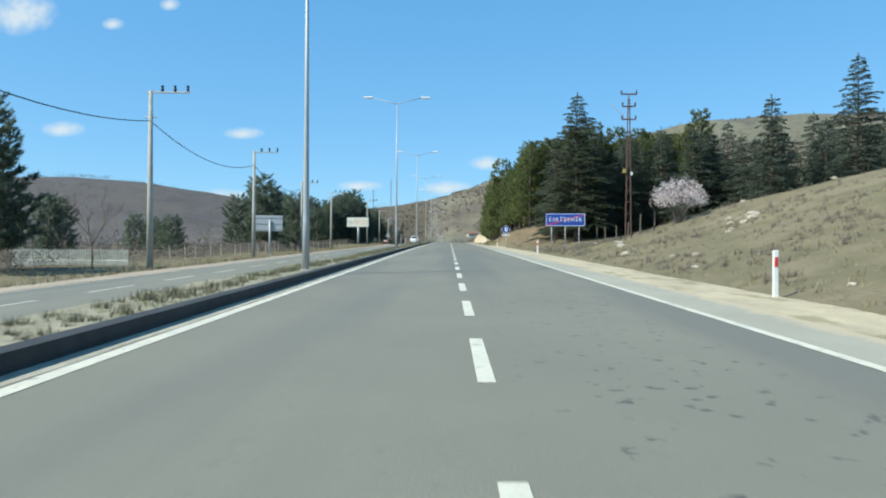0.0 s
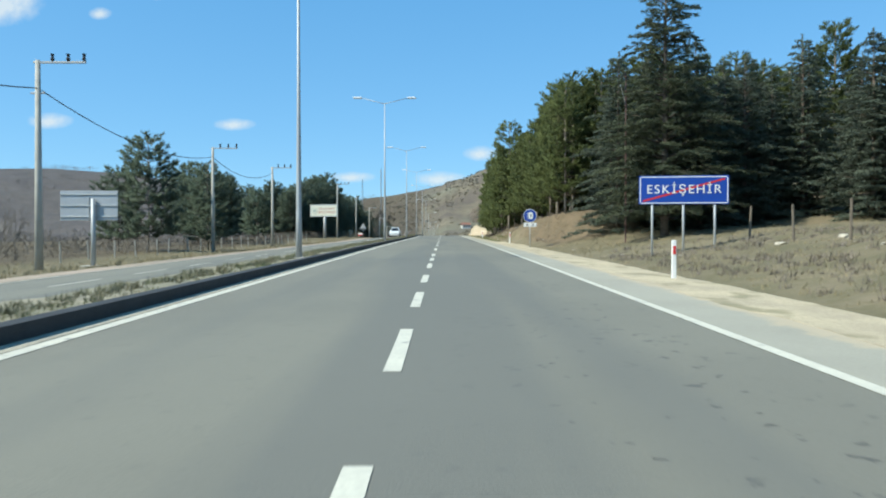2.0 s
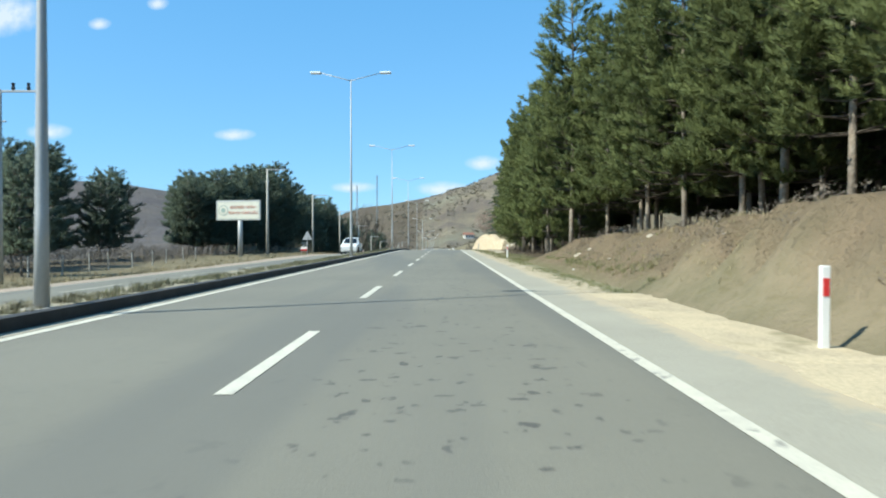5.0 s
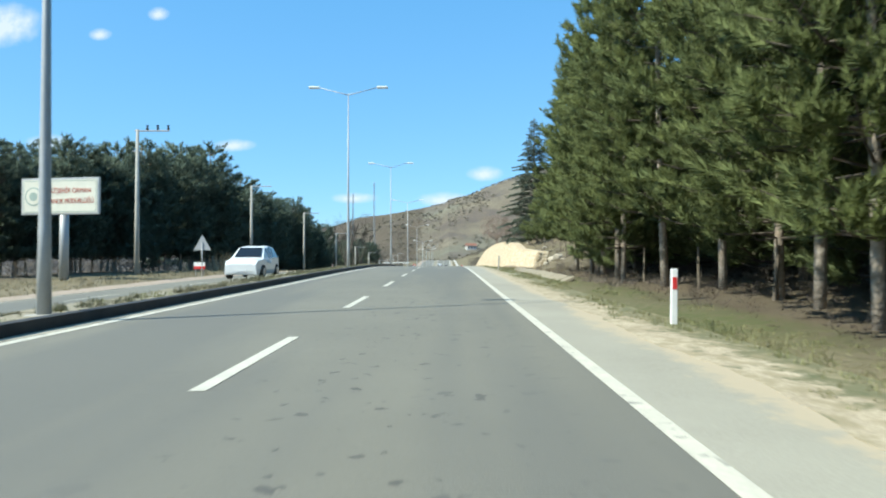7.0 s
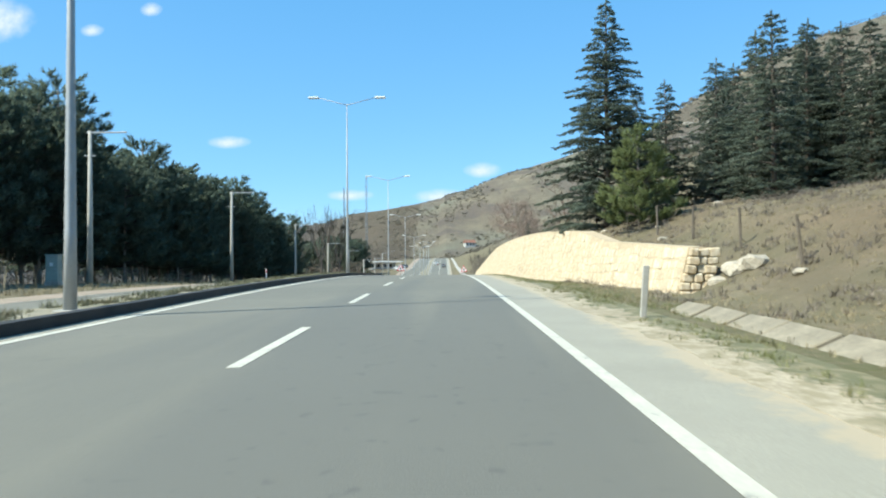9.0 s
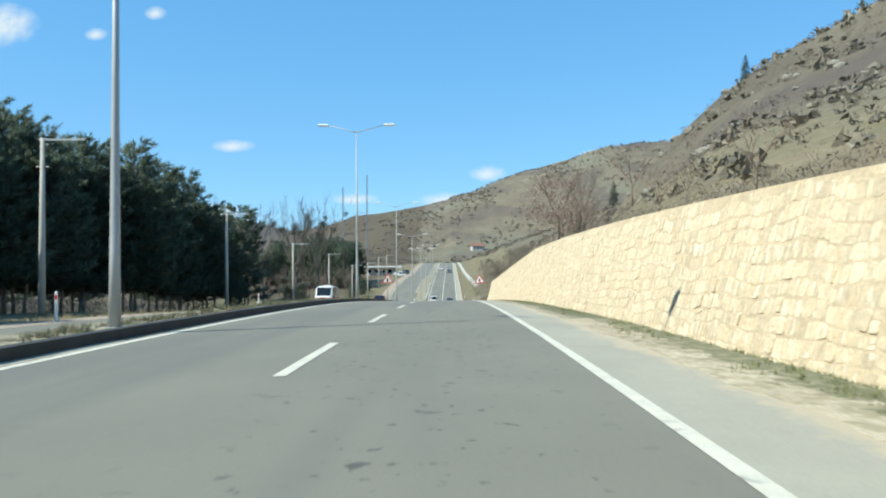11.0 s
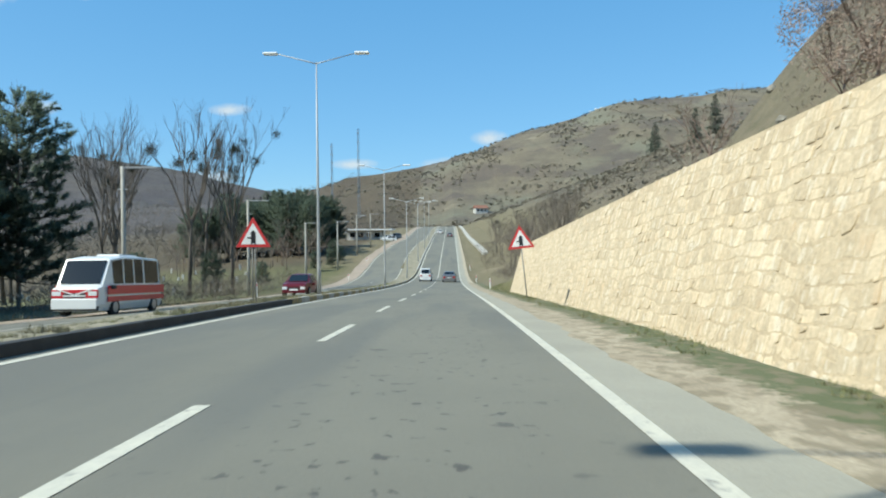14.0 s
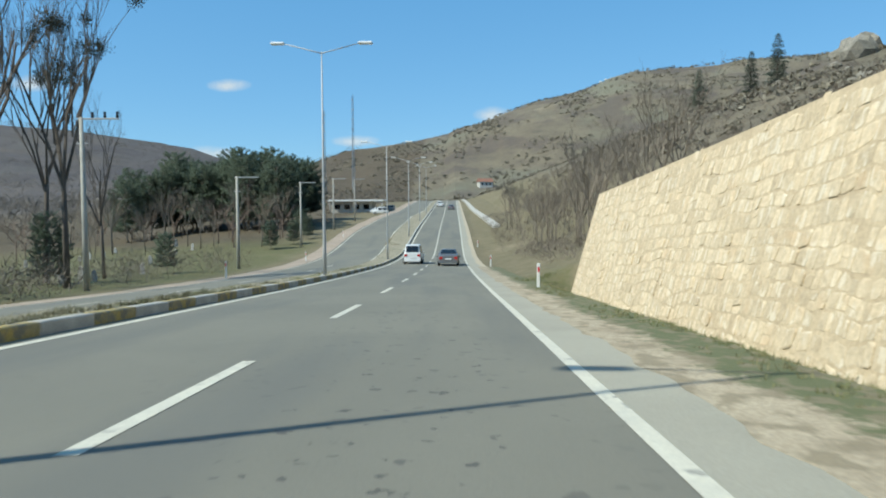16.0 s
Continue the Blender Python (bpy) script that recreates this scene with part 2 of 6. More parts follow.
def land():
    """Hillside soil with dry grass; the cover layer says where green grass, bare earth, stony slopes and wood floor
    are. The wood floor's dark brown also holds painted shade under the trees.
    """
    m = bpy.data.materials.new("land")
    m.use_nodes = True
    nt = m.node_tree
    b = nt.nodes["Principled BSDF"]
    b.inputs["Roughness"].default_value = 0.95
    b.inputs["Specular IOR Level"].default_value = 0.15
    co = nt.nodes.new("ShaderNodeTexCoord")
    at = nt.nodes.new("ShaderNodeVertexColor")
    at.layer_name = "cover"
    sep = nt.nodes.new("ShaderNodeSeparateColor")
    nt.links.new(at.outputs[0], sep.inputs[0])
    def tex(sc, detail=5.0, rough=0.62):
        n = nt.nodes.new("ShaderNodeTexNoise")
        n.inputs["Scale"].default_value = sc
        n.inputs["Detail"].default_value = detail
        n.inputs["Roughness"].default_value = rough
        nt.links.new(co.outputs["Object"], n.inputs["Vector"])
        return n.outputs[0]
    def ramp(src, lo, hi):
        r = nt.nodes.new("ShaderNodeMapRange")
        r.inputs[1].default_value, r.inputs[2].default_value = lo, hi
        nt.links.new(src, r.inputs[0])
        return r.outputs[0]
    def mix(fac, a, c):
        x = nt.nodes.new("ShaderNodeMix")
        x.data_type = "RGBA"
        nt.links.new(fac, x.inputs[0])
        for sock, v in ((x.inputs[6], a), (x.inputs[7], c)):
            if isinstance(v, tuple):
                sock.default_value = (*v, 1.0)
            else:
                nt.links.new(v, sock)
        return x.outputs[2]
    def times(a, c):
        q = nt.nodes.new("ShaderNodeMath")
        q.operation = "MULTIPLY"
        q.use_clamp = True
        nt.links.new(a, q.inputs[0])
        if isinstance(c, float):
            q.inputs[1].default_value = c
        else:
            nt.links.new(c, q.inputs[1])
        return q.outputs[0]
    n_big, n_mid, n_fine, n_far = tex(0.09), tex(0.7), tex(5.0), tex(0.035, 8.0, 0.7)
    dry = mix(ramp(n_mid, 0.36, 0.66), (0.20, 0.166, 0.107), (0.135, 0.122, 0.072))
    dry = mix(ramp(n_fine, 0.5, 0.75), dry, (0.13, 0.115, 0.06))
    dry = mix(times(ramp(n_big, 0.55, 0.7), 0.6), dry, (0.27, 0.225, 0.15))
    stony = mix(ramp(n_far, 0.40, 0.62), (0.192, 0.163, 0.115), (0.125, 0.108, 0.082))
    stony = mix(ramp(tex(0.011, 6.0, 0.65), 0.50, 0.64), stony, (0.175, 0.168, 0.122))
    stony = mix(times(ramp(tex(0.02, 7.0, 0.72), 0.50, 0.58), 0.75), stony, (0.108, 0.09, 0.079))
    stony = mix(times(ramp(tex(0.016, 7.0, 0.7), 0.60, 0.66), 0.6), stony, (0.27, 0.23, 0.16))
    stony = mix(times(ramp(n_mid, 0.55, 0.70), 0.7), stony, (0.105, 0.094, 0.068))
    earth = mix(ramp(n_mid, 0.35, 0.7), (0.235, 0.175, 0.112), (0.16, 0.127, 0.08))
    green = mix(ramp(n_mid, 0.35, 0.65), (0.082, 0.102, 0.038), (0.13, 0.122, 0.058))
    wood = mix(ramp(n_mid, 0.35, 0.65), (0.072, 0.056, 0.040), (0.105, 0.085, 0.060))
    place = nt.nodes.new("ShaderNodeSeparateXYZ")
    nt.links.new(co.outputs["Object"], place.inputs[0])
    # leafless woods turned grey-mauve with distance, the haze painted into their colour
    leafless = mix(ramp(n_far, 0.4, 0.6), (0.106, 0.096, 0.100), (0.085, 0.078, 0.082))
    wood = mix(ramp(place.outputs[0], -110, -200), wood, leafless)
    col = mix(sep.outputs[2], dry, stony)
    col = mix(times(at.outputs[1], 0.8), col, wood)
    col = mix(sep.outputs[1], col, earth)
    col = mix(times(sep.outputs[0], ramp(n_fine, 0.25, 0.55)), col, green)
    nt.links.new(col, b.inputs["Base Color"])
    crag = nt.nodes.new("ShaderNodeBump")
    crag.inputs["Distance"].default_value = 1.6
    nt.links.new(times(sep.outputs[2], 0.8), crag.inputs["Strength"])
    nt.links.new(tex(0.45, 6.0, 0.65), crag.inputs["Height"])
    bp = nt.nodes.new("ShaderNodeBump")
    bp.inputs["Strength"].default_value = 0.7
    bp.inputs["Distance"].default_value = 0.12
    nt.links.new(n_fine, bp.inputs["Height"])
    clod = nt.nodes.new("ShaderNodeBump")
    clod.inputs["Distance"].default_value = 0.45
    nt.links.new(times(sep.outputs[1], 1.0), clod.inputs["Strength"])
    nt.links.new(tex(1.9, 6.0, 0.7), clod.inputs["Height"])
    nt.links.new(crag.outputs[0], clod.inputs["Normal"])
    nt.links.new(clod.outputs[0], bp.inputs["Normal"])
    nt.links.new(bp.outputs[0], b.inputs["Normal"])
    return m


LAND = land()


# ---- shape helpers ----
def part(name, bm, material, parent=None, label="", smooth=False):
    """Links a bmesh (or a mesh) as one object, under a parent where one is given."""
    if isinstance(bm, bpy.types.Mesh):
        me = bm
    else:
        me = bpy.data.meshes.new(name)
        bm.to_mesh(me)
        bm.free()
    if not me.materials:
        me.materials.append(material)
    if smooth:
        me.polygons.foreach_set("use_smooth", [True] * len(me.polygons))
    ob = new(name, me)
    if parent is not None:
        ob.parent = parent
    if label:
        ob["label"] = label
    return ob


def raw(name, verts, faces, material, parent=None, label="", smooth=False):
    me = bpy.data.meshes.new(name)
    me.from_pydata([tuple(map(float, v)) for v in verts], [], faces)
    me.update()
    return part(name, me, material, parent, label, smooth)


def box(bm, x0, x1, y0, y1, z0, z1, bevel=0.0, m=None):
    r = bmesh.ops.create_cube(bm, size=1.0)
    vs = r["verts"]
    bmesh.ops.scale(bm, vec=(x1 - x0, y1 - y0, z1 - z0), verts=vs)
    bmesh.ops.translate(bm, vec=((x0 + x1) / 2, (y0 + y1) / 2, (z0 + z1) / 2), verts=vs)
    if bevel:
        es = list({e for v in vs for e in v.link_edges})
        r = bmesh.ops.bevel(bm, geom=es, offset=bevel, segments=1, affect="EDGES", profile=0.5)
        vs = list({v for f in r["faces"] for v in f.verts} | {v for v in vs if v.is_valid})
    if m is not None:
        bmesh.ops.transform(bm, matrix=m, verts=[v for v in vs if v.is_valid])
    return bm


def tube(bm, pts, radii, sides=8, cap=True):
    """A tapered tube through points."""
    rings = []
    for i, p in enumerate(pts):
        a = Vector(pts[max(i - 1, 0)])
        b = Vector(pts[min(i + 1, len(pts) - 1)])
        d = (b - a).normalized()
        u = d.cross(Vector((0.31, 0.95, 0.05)))
        if u.length < 0.01:
            u = d.cross(Vector((1, 0, 0)))
        u.normalize()
        w = d.cross(u)
        rings.append([bm.verts.new(Vector(p) + (u * math.cos(k * math.tau / sides) + w * math.sin(k * math.tau / sides)) * radii[i]) for k in range(sides)])
    for r0, r1 in zip(rings, rings[1:]):
        for k in range(sides):
            bm.faces.new((r0[k], r0[(k + 1) % sides], r1[(k + 1) % sides], r1[k]))
    if cap:
        bm.faces.new(rings[0][::-1])
        bm.faces.new(rings[-1])
    return bm


def thing(name, x, y, z, label, category, group="", rz=0.0):
    ob = new(name)
    ob.matrix_basis = pose(x, y, z, 0, 0, rz)
    return tagged(ob, label, category, group)


# ---- lie of the land ----
ZY = (-120, -60, -20, 0, 20, 40, 60, 80, 100, 120, 140, 160, 180, 200, 220, 240, 260, 280, 300, 320, 340, 355, 370, 385, 400, 425, 450, 500, 550, 600, 650, 700)
ZZ = (-2.4, -1.2, -0.4, 0, 0.4, 0.8, 1.19, 1.56, 1.89, 2.22, 2.56, 2.9, 3.09, 2.98, 2.48, 1.6, 0.43, -0.9, -2.22, -3.4, -4.35, -4.65, -4.2, -3.3, -2.5, -1.45, -0.4, 1.8, 3.9, 5.2, 5.6, 5.2)
ZS = np.gradient(np.array(ZZ), np.array(ZY, float))


def road_z(y):
    """Height of the carriageway along the way."""
    y = min(max(y, ZY[0]), ZY[-1])
    i = min(max(int(np.searchsorted(ZY, y)) - 1, 0), len(ZY) - 2)
    h = ZY[i + 1] - ZY[i]
    u = (y - ZY[i]) / h
    return float((1 + 2 * u) * (1 - u) ** 2 * ZZ[i] + u * (1 - u) ** 2 * h * ZS[i] + u * u * (3 - 2 * u) * ZZ[i + 1] + u * u * (u - 1) * h * ZS[i + 1])


def lerp(v, xs, ys):
    return float(np.interp(v, xs, ys))


def step(a, b, v):
    u = min(max((v - a) / (b - a), 0.0), 1.0)
    return u * u * (3 - 2 * u)


def median_edge(y):
    """Far edge of the median, which widens into an island past the dip."""
    return lerp(y, (330, 390, 440, 470), (-5.8, -7.4, -7.4, -5.8))


def opp_z(x, y):
    """The opposite carriageway, which falls away to its outer side."""
    e = median_edge(y)
    k = lerp(y, (310, 360, 400), (0.064, 0.03, 0.0))
    return road_z(y) - 0.04 + k * min(0.0, x - e)


def wall_top(y):
    return lerp(y, (173, 181, 186, 200, 215, 230, 245, 260, 280, 304), (1.25, 1.6, 2.25, 2.85, 3.35, 3.8, 4.25, 4.15, 4.05, 3.95))


def wall_x(y):
    """Foot of the retaining wall."""
    return lerp(y, (173, 180, 190, 304), (8.8, 8.2, 7.7, 7.7))


def right_near(y):
    return lerp(y, (-60, 33, 46, 52, 60, 70, 77, 82, 100, 115, 128, 160, 174, 185, 215, 245, 275, 303, 312, 350, 420), (2.0, 2.15, 2.0, 1.2, 0.95, 0.95, 1.45, 2.4, 1.65, 1.3, 0.4, 0.7, 2.7, 3.15, 4.4, 5.2, 5.0, 4.6, 2.6, 1.6, 1.6))


def right_slope(y):
    return lerp(y, (-60, 46, 52, 60, 70, 80, 120, 165, 200, 215, 250, 285, 305, 325, 372, 422, 600), (0.36, 0.34, 0.16, 0.05, 0.05, 0.1, 0.16, 0.15, 0.16, 0.3, 0.68, 1.42, 1.65, 0.7, 0.55, 0.65, 0.4))


def right_cap(y):
    return lerp(y, (-60, 60, 120, 165, 200, 250, 290, 420, 600, 800), (9, 9, 10, 20, 25, 36, 56, 56, 65, 120))


def ground_z(x, y):
    z = land_z(x, y)
    if y > 630 and -60 < x < 20:
        p = lerp(x, (-70, -25, 33), (64, 80, 92)) * step(600, 1040, y)
        z = max(z, p - 3 + noise.noise((x * 0.012, y * 0.012, 3.1)) * 9 * step(80, 300, abs(x) + y - 600))
    return z


def land_z(x, y):
    rz = road_z(y)
    ax = abs(x)
    w = 1 - step(60, 400, ax)
    base = rz * w
    far = 0.0
    if y > 560:
        p = lerp(x, (-260, -125, -70, -25, 33, 95, 163, 281, 437, 900), (30, 55, 64, 80, 92, 117, 139, 152, 167, 190))
        far = p * step(600, 1040, y)
    if x < -60:
        p = lerp(x, (-2600, -1500, -900, -725, -600, -490, -300, -120), (140, 150, 152, 155, 138, 112, 60, 0))
        far = max(far, p * step(500, 1583, y - 0.25 * (x + 725)))
    rough = noise.noise((x * 0.012, y * 0.012, 3.1)) * 9 * step(80, 300, ax + max(0.0, y - 600)) + noise.noise((x * 0.05, y * 0.05, 0.4)) * 2.2 * step(25, 90, ax)
    if x > 3.4:
        small = noise.noise((x * 0.6, y * 0.6, 1.7)) * 0.10 * step(6.2, 9, x) + noise.noise((x * 0.17, y * 0.17, 7.7)) * 0.35 * step(9, 16, x)
        n = right_near(y)
        if x <= 6.2:
            h = -0.06 - 0.02 * (x - 3.4)
        elif 172.5 < y < 304.5:
            foot = wall_x(y)
            low = -0.12 - 0.5 * step(6.2, 7.7, x) * step(180, 200, y)
            if x <= foot + 0.9:
                h, small = low, small * 0.5
            elif x <= foot + 2.2:
                top = wall_top(y) - 0.1
                h, small = low + (top - low) * (x - foot - 0.9) / 1.3, 0
            else:
                h = wall_top(y) - 0.1 + (n - wall_top(y)) * step(foot + 2.2, 14, x)
        else:
            s = 6.2 + 2.8 * step(154, 167, y) * (1 - step(304, 306, y))
            h = -0.10 + (n + 0.1) * (max(min(x, 14) - s, 0.0) / (14 - s)) ** 1.15
            cut = step(77, 81, y) * (1 - step(117, 125, y))
            edge = 9.6 + 0.5 * noise.noise((y * 0.3, 0, 5)) - 0.12 * (y - 76)
            edge = max(edge, 7.6)
            if cut > 0:
                hc = 0.35 * step(6.2, edge - 1.0, x) + (n - 0.35) * step(edge - 1.0 - 0.3 * step(92, 104, y), edge + 0.6 + 0.7 * step(92, 104, y), x + 0.7 * noise.noise((y * 0.9, x * 0.7, 4.4))) + 0.22 * noise.noise((x * 1.3, y * 0.9, 8.8)) * step(7.0, 8.0, x)
                h = h * (1 - cut) + hc * cut
        foot_x = 14 + 10 * step(250, 282, y) * (1 - step(312, 335, y))
        if 14 < x <= foot_x:
            h = n + 0.22 * (x - 14)
        elif x > 14:
            n += 0.22 * (foot_x - 14)
            h = n + right_cap(y) * (1 - math.exp(-right_slope(y) * (x - foot_x) / right_cap(y)))
        low = base + h + small + rough * step(14, 60, x)
        return max(low, far + rough) if y > 600 else low
    if x < -5.0:
        e = median_edge(y)
        if x > e - 0.2:
            return rz + 0.1
        outer = e - 7.6
        if x > outer - 0.2:
            return opp_z(x, y) - 0.2
        drop = lerp(y, (-60, 130, 165, 200, 260, 300), (-0.35, -0.35, 0.15, 0.1, -0.3, -0.4))
        h = opp_z(outer, y) - rz - 0.03 + drop * step(outer, outer - 6, x) - 1.8 * step(-26, -70, x)
        h += noise.noise((x * 0.35, y * 0.35, 2.2)) * 0.12 * step(-15, -19, x)
        return max(base + h + rough, far + rough - 3 * step(60, 20, -x) if far > 0 else -1e9)
    return max(rz - 0.2, far - 3 + rough if y > 660 else -1e9)


def columns():
    xs = [-3.4, 3.5]
    x, d = 4.2, 0.45
    while x < 2600:
        xs.append(x)
        d = 0.45 if x < 15 else d * 1.13
        x += d
    x, d = -4.4, 0.45
    while x > -2800:
        xs.append(x)
        d = 0.45 if x > -7 else (1.2 if x > -24 else d * 1.12)
        x -= d
    return sorted(xs)


def rows():
    ys, y, d = [], -70.0, 1.4
    while y < 3200:
        ys.append(y)
        d = 0.6 if 66 < y < 118 else (1.2 if y < 420 else d * 1.06)
        y += d
    return ys


XS, YS = columns(), rows()
verts = [(x, y, ground_z(x, y)) for y in YS for x in XS]
nx = len(XS)
faces = [(j * nx + i, j * nx + i + 1, (j + 1) * nx + i + 1, (j + 1) * nx + i) for j in range(len(YS) - 1) for i in range(nx - 1)]
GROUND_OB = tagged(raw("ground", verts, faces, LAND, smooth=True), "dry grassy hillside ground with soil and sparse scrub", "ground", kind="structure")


layer = GROUND_OB.data.color_attributes.new("cover", "FLOAT_COLOR", "POINT")
cover = np.zeros((len(verts), 4), dtype=np.float32)
for i, (x, y, z) in enumerate(verts):
    n1 = noise.noise((x * 0.25, y * 0.25, 11.0)) * 0.35
    grass = step(-17, -20, x) * step(285, 300, y) * (1 - step(372, 390, y)) * (1 - step(-60, -75, x)) * 0.8
    if 5.0 < x < 8.2:
        grass = max(grass, (step(5.0, 5.4, x) * (1 - step(7.6, 8.2, x))) * step(96, 108, y) * (1 - step(305, 315, y)) * (0.62 + n1 * 2.2) * (1 - 0.95 * step(5.9, 6.4, x) * step(94, 98, y) * (1 - step(122, 128, y))))
    earth = 0.9 * step(75, 79, y) * (1 - step(118, 127, y)) * step(6.6 - 0.6 * step(95, 100, y), 7.6 - 1.1 * step(95, 100, y), x + n1 * 1.2) * (1 - step(10.6, 11.6, x))
    earth = max(earth, 0.4 * step(140, 156, y) * (1 - step(215, 240, y)) * step(11, 13, x) * (1 - step(22, 30, x)) + n1)
    rock = step(22, 40, x) * step(215, 260, y) + step(600, 660, y)
    # needle floor, drawn out to the trunk line to paint in the pines' shade
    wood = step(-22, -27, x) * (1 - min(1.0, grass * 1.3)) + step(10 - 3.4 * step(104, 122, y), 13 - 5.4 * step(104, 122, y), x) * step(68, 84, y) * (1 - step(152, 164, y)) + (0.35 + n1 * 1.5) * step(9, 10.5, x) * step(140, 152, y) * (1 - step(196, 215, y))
    cover[i] = (min(max(grass, 0), 1), min(max(earth, 0), 1), min(rock, 1), min(max(wood, 0), 1))
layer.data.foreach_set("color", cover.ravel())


def strip(name, x0, x1, y0, y1, zf, material, lift=0.0, dy=2.0, thick=0.0, kind="structure", label="", category=""):
    """A band along the way between two side lines; x0, x1 numbers or functions of y."""
    f0 = x0 if callable(x0) else (lambda y: x0)
    f1 = x1 if callable(x1) else (lambda y: x1)
    n = max(1, round((y1 - y0) / dy))
    vs, fs = [], []
    for i in range(n + 1):
        y = y0 + (y1 - y0) * i / n
        a, b = f0(y), f1(y)
        vs += [(a, y, zf(a, y) + lift), (b, y, zf(b, y) + lift)]
    fs = [(2 * i, 2 * i + 1, 2 * i + 3, 2 * i + 2) for i in range(n)]
    if thick:
        k = len(vs)
        vs += [(v[0], v[1], v[2] - thick) for v in vs]
        for i in range(n):
            fs += [(2 * i, 2 * i + 2, k + 2 * i + 2, k + 2 * i), (2 * i + 1, k + 2 * i + 1, k + 2 * i + 3, 2 * i + 3)]
        fs += [(0, k, k + 1, 1), (2 * n, 2 * n + 1, k + 2 * n + 1, k + 2 * n)]
    ob = raw(name, vs, fs, material, smooth=False)
    return tagged(ob, label, category, kind=kind)


def own(x, y):
    return road_z(y) - 0.012 * max(0.0, x - 3.6) * 1.0


END = 640
strip("road", -4.02, 3.64, -70, END, own, ASPHALT, thick=0.25, label="grey worn asphalt carriageway of a divided highway", category="road")
strip("road", 3.64, 5.15, -70, END, own, SHOULDER, thick=0.25, dy=1.0, label="pale worn asphalt shoulder beside the road", category="road shoulder")
inner = lambda y: 4.85 - 0.5 * step(205, 250, y) + 0.2 * noise.noise((0, y * 0.35, 9)) + 0.12 * noise.noise((2, y * 1.3, 9))
ragged = lambda y: 0.16 * noise.noise((3, y * 0.2, 9)) + 0.10 * noise.noise((5, y * 0.9, 9)) + 0.10 * noise.noise((5, y * 3.1, 9))
strip("pavement", inner, lambda y: 6.0 + lerp(y, (20, 60, 98), (0.5, 0.3, 0.1)) + ragged(y), -70, 98, lambda x, y: max(own(x, y), ground_z(x, y)), GRAVEL, 0.004, dy=0.25, thick=0.06, label="sandy gravel verge along the road", category="gravel verge")
strip("pavement", inner, lambda y: 6.1 + 0.7 * ragged(y), 98, 206, lambda x, y: max(own(x, y), ground_z(x, y)), VERGE, 0.004, dy=0.25, thick=0.06, label="sandy verge giving way to short grass", category="gravel verge")
strip("pavement", inner, lambda y: 6.1 + 0.7 * ragged(y), 206, 330, lambda x, y: max(own(x, y), ground_z(x, y)), GRASSVERGE, 0.004, dy=0.25, thick=0.06, label="earthy verge with sand patches and grass", category="gravel verge")
strip("road", lambda y: median_edge(y) - 7.4, median_edge, -70, END, opp_z, ASPHALT, thick=0.25, label="grey asphalt opposite carriageway", category="road")
strip("pavement", lambda y: median_edge(y) - 9.6 + 0.4 * noise.noise((8, y * 0.1, 2)), lambda y: median_edge(y) - 7.4, -70, END, lambda x, y: max(opp_z(x, y), ground_z(x, y)), BROWNGRAVEL, 0.006, thick=0.06, label="brown gravel shoulder of the opposite carriageway", category="gravel verge")

# road markings
strip("road", 3.53, 3.68, -70, END, own, PAINT, 0.005, label="white solid edge line on the asphalt", category="road marking")
strip("road", -3.7, -3.52, -70, END, own, PAINT, 0.005, label="white solid line beside the median kerb", category="road marking")
UNEVEN = {6: -0.15, 7: -0.4, 8: -0.4, 9: -0.1, 11: -0.2, 12: -0.2, 17: -0.6, 18: -0.3, 19: -0.25, 22: -0.3, 23: -0.4, 24: -0.2}
DASHES = [(5.75 + 4.67 * k, 2.4) for k in range(-8, 10)] + [(53.2, 2.6), (57.75, 2.4), (61.9, 2.6)] + [(69.6 + 9 * k + UNEVEN.get(k, 0.0), 3.75) for k in range(31)] + [(349, 250)]
for y0, n in DASHES:
    strip("road", -0.075, 0.075, y0, y0 + n, own, PAINT, 0.005, dy=1.2, label="white lane dash on the asphalt", category="road marking")
for k in range(50):
    y0 = -20 + 4.65 * k if k < 20 else 75 + 9 * (k - 20)
    e = lambda y: median_edge(y) - 3.4
    strip("road", lambda y: e(y) - 0.075, lambda y: e(y) + 0.075, y0, y0 + (2.5 if k < 20 else 3.6), opp_z, PAINT, 0.006, dy=1.2, label="white lane dash on the opposite carriageway", category="road marking")
strip("road", lambda y: median_edge(y) - 0.42, lambda y: median_edge(y) - 0.28, -70, END, opp_z, PAINT, 0.006, label="white edge line of the opposite carriageway", category="road marking")
strip("road", lambda y: median_edge(y) - 7.1, lambda y: median_edge(y) - 6.96, -70, END, opp_z, PAINT, 0.006, label="white edge line of the opposite carriageway", category="road marking")

# dust gathered along the kerb
strip("road", -4.0, lambda y: -3.74 + 0.05 * noise.noise((1, y * 0.7, 3)), -70, 200, own, DUST, 0.004, dy=0.8, label="pale dust along the foot of the kerb", category="road")

# median
strip("trim", -4.24, -4.0, -70, 265, lambda x, y: road_z(y), KERB, 0.19, thick=0.3, dy=1.5, label="dark tarred concrete kerb of the median", category="kerb")
strip("trim", -4.24, -4.0, 265, END, lambda x, y: road_z(y), CONCRETE, 0.2, thick=0.3, dy=1.5, label="concrete kerb of the median", category="kerb")
strip("ground", lambda y: median_edge(y), -4.24, -70, END, lambda x, y: road_z(y) + 0.09 + 0.06 * noise.noise((x * 0.8, y * 0.8, 4)) , DIRT, 0.03, thick=0.3, dy=0.8, label="narrow grassy earth strip of the median", category="median")

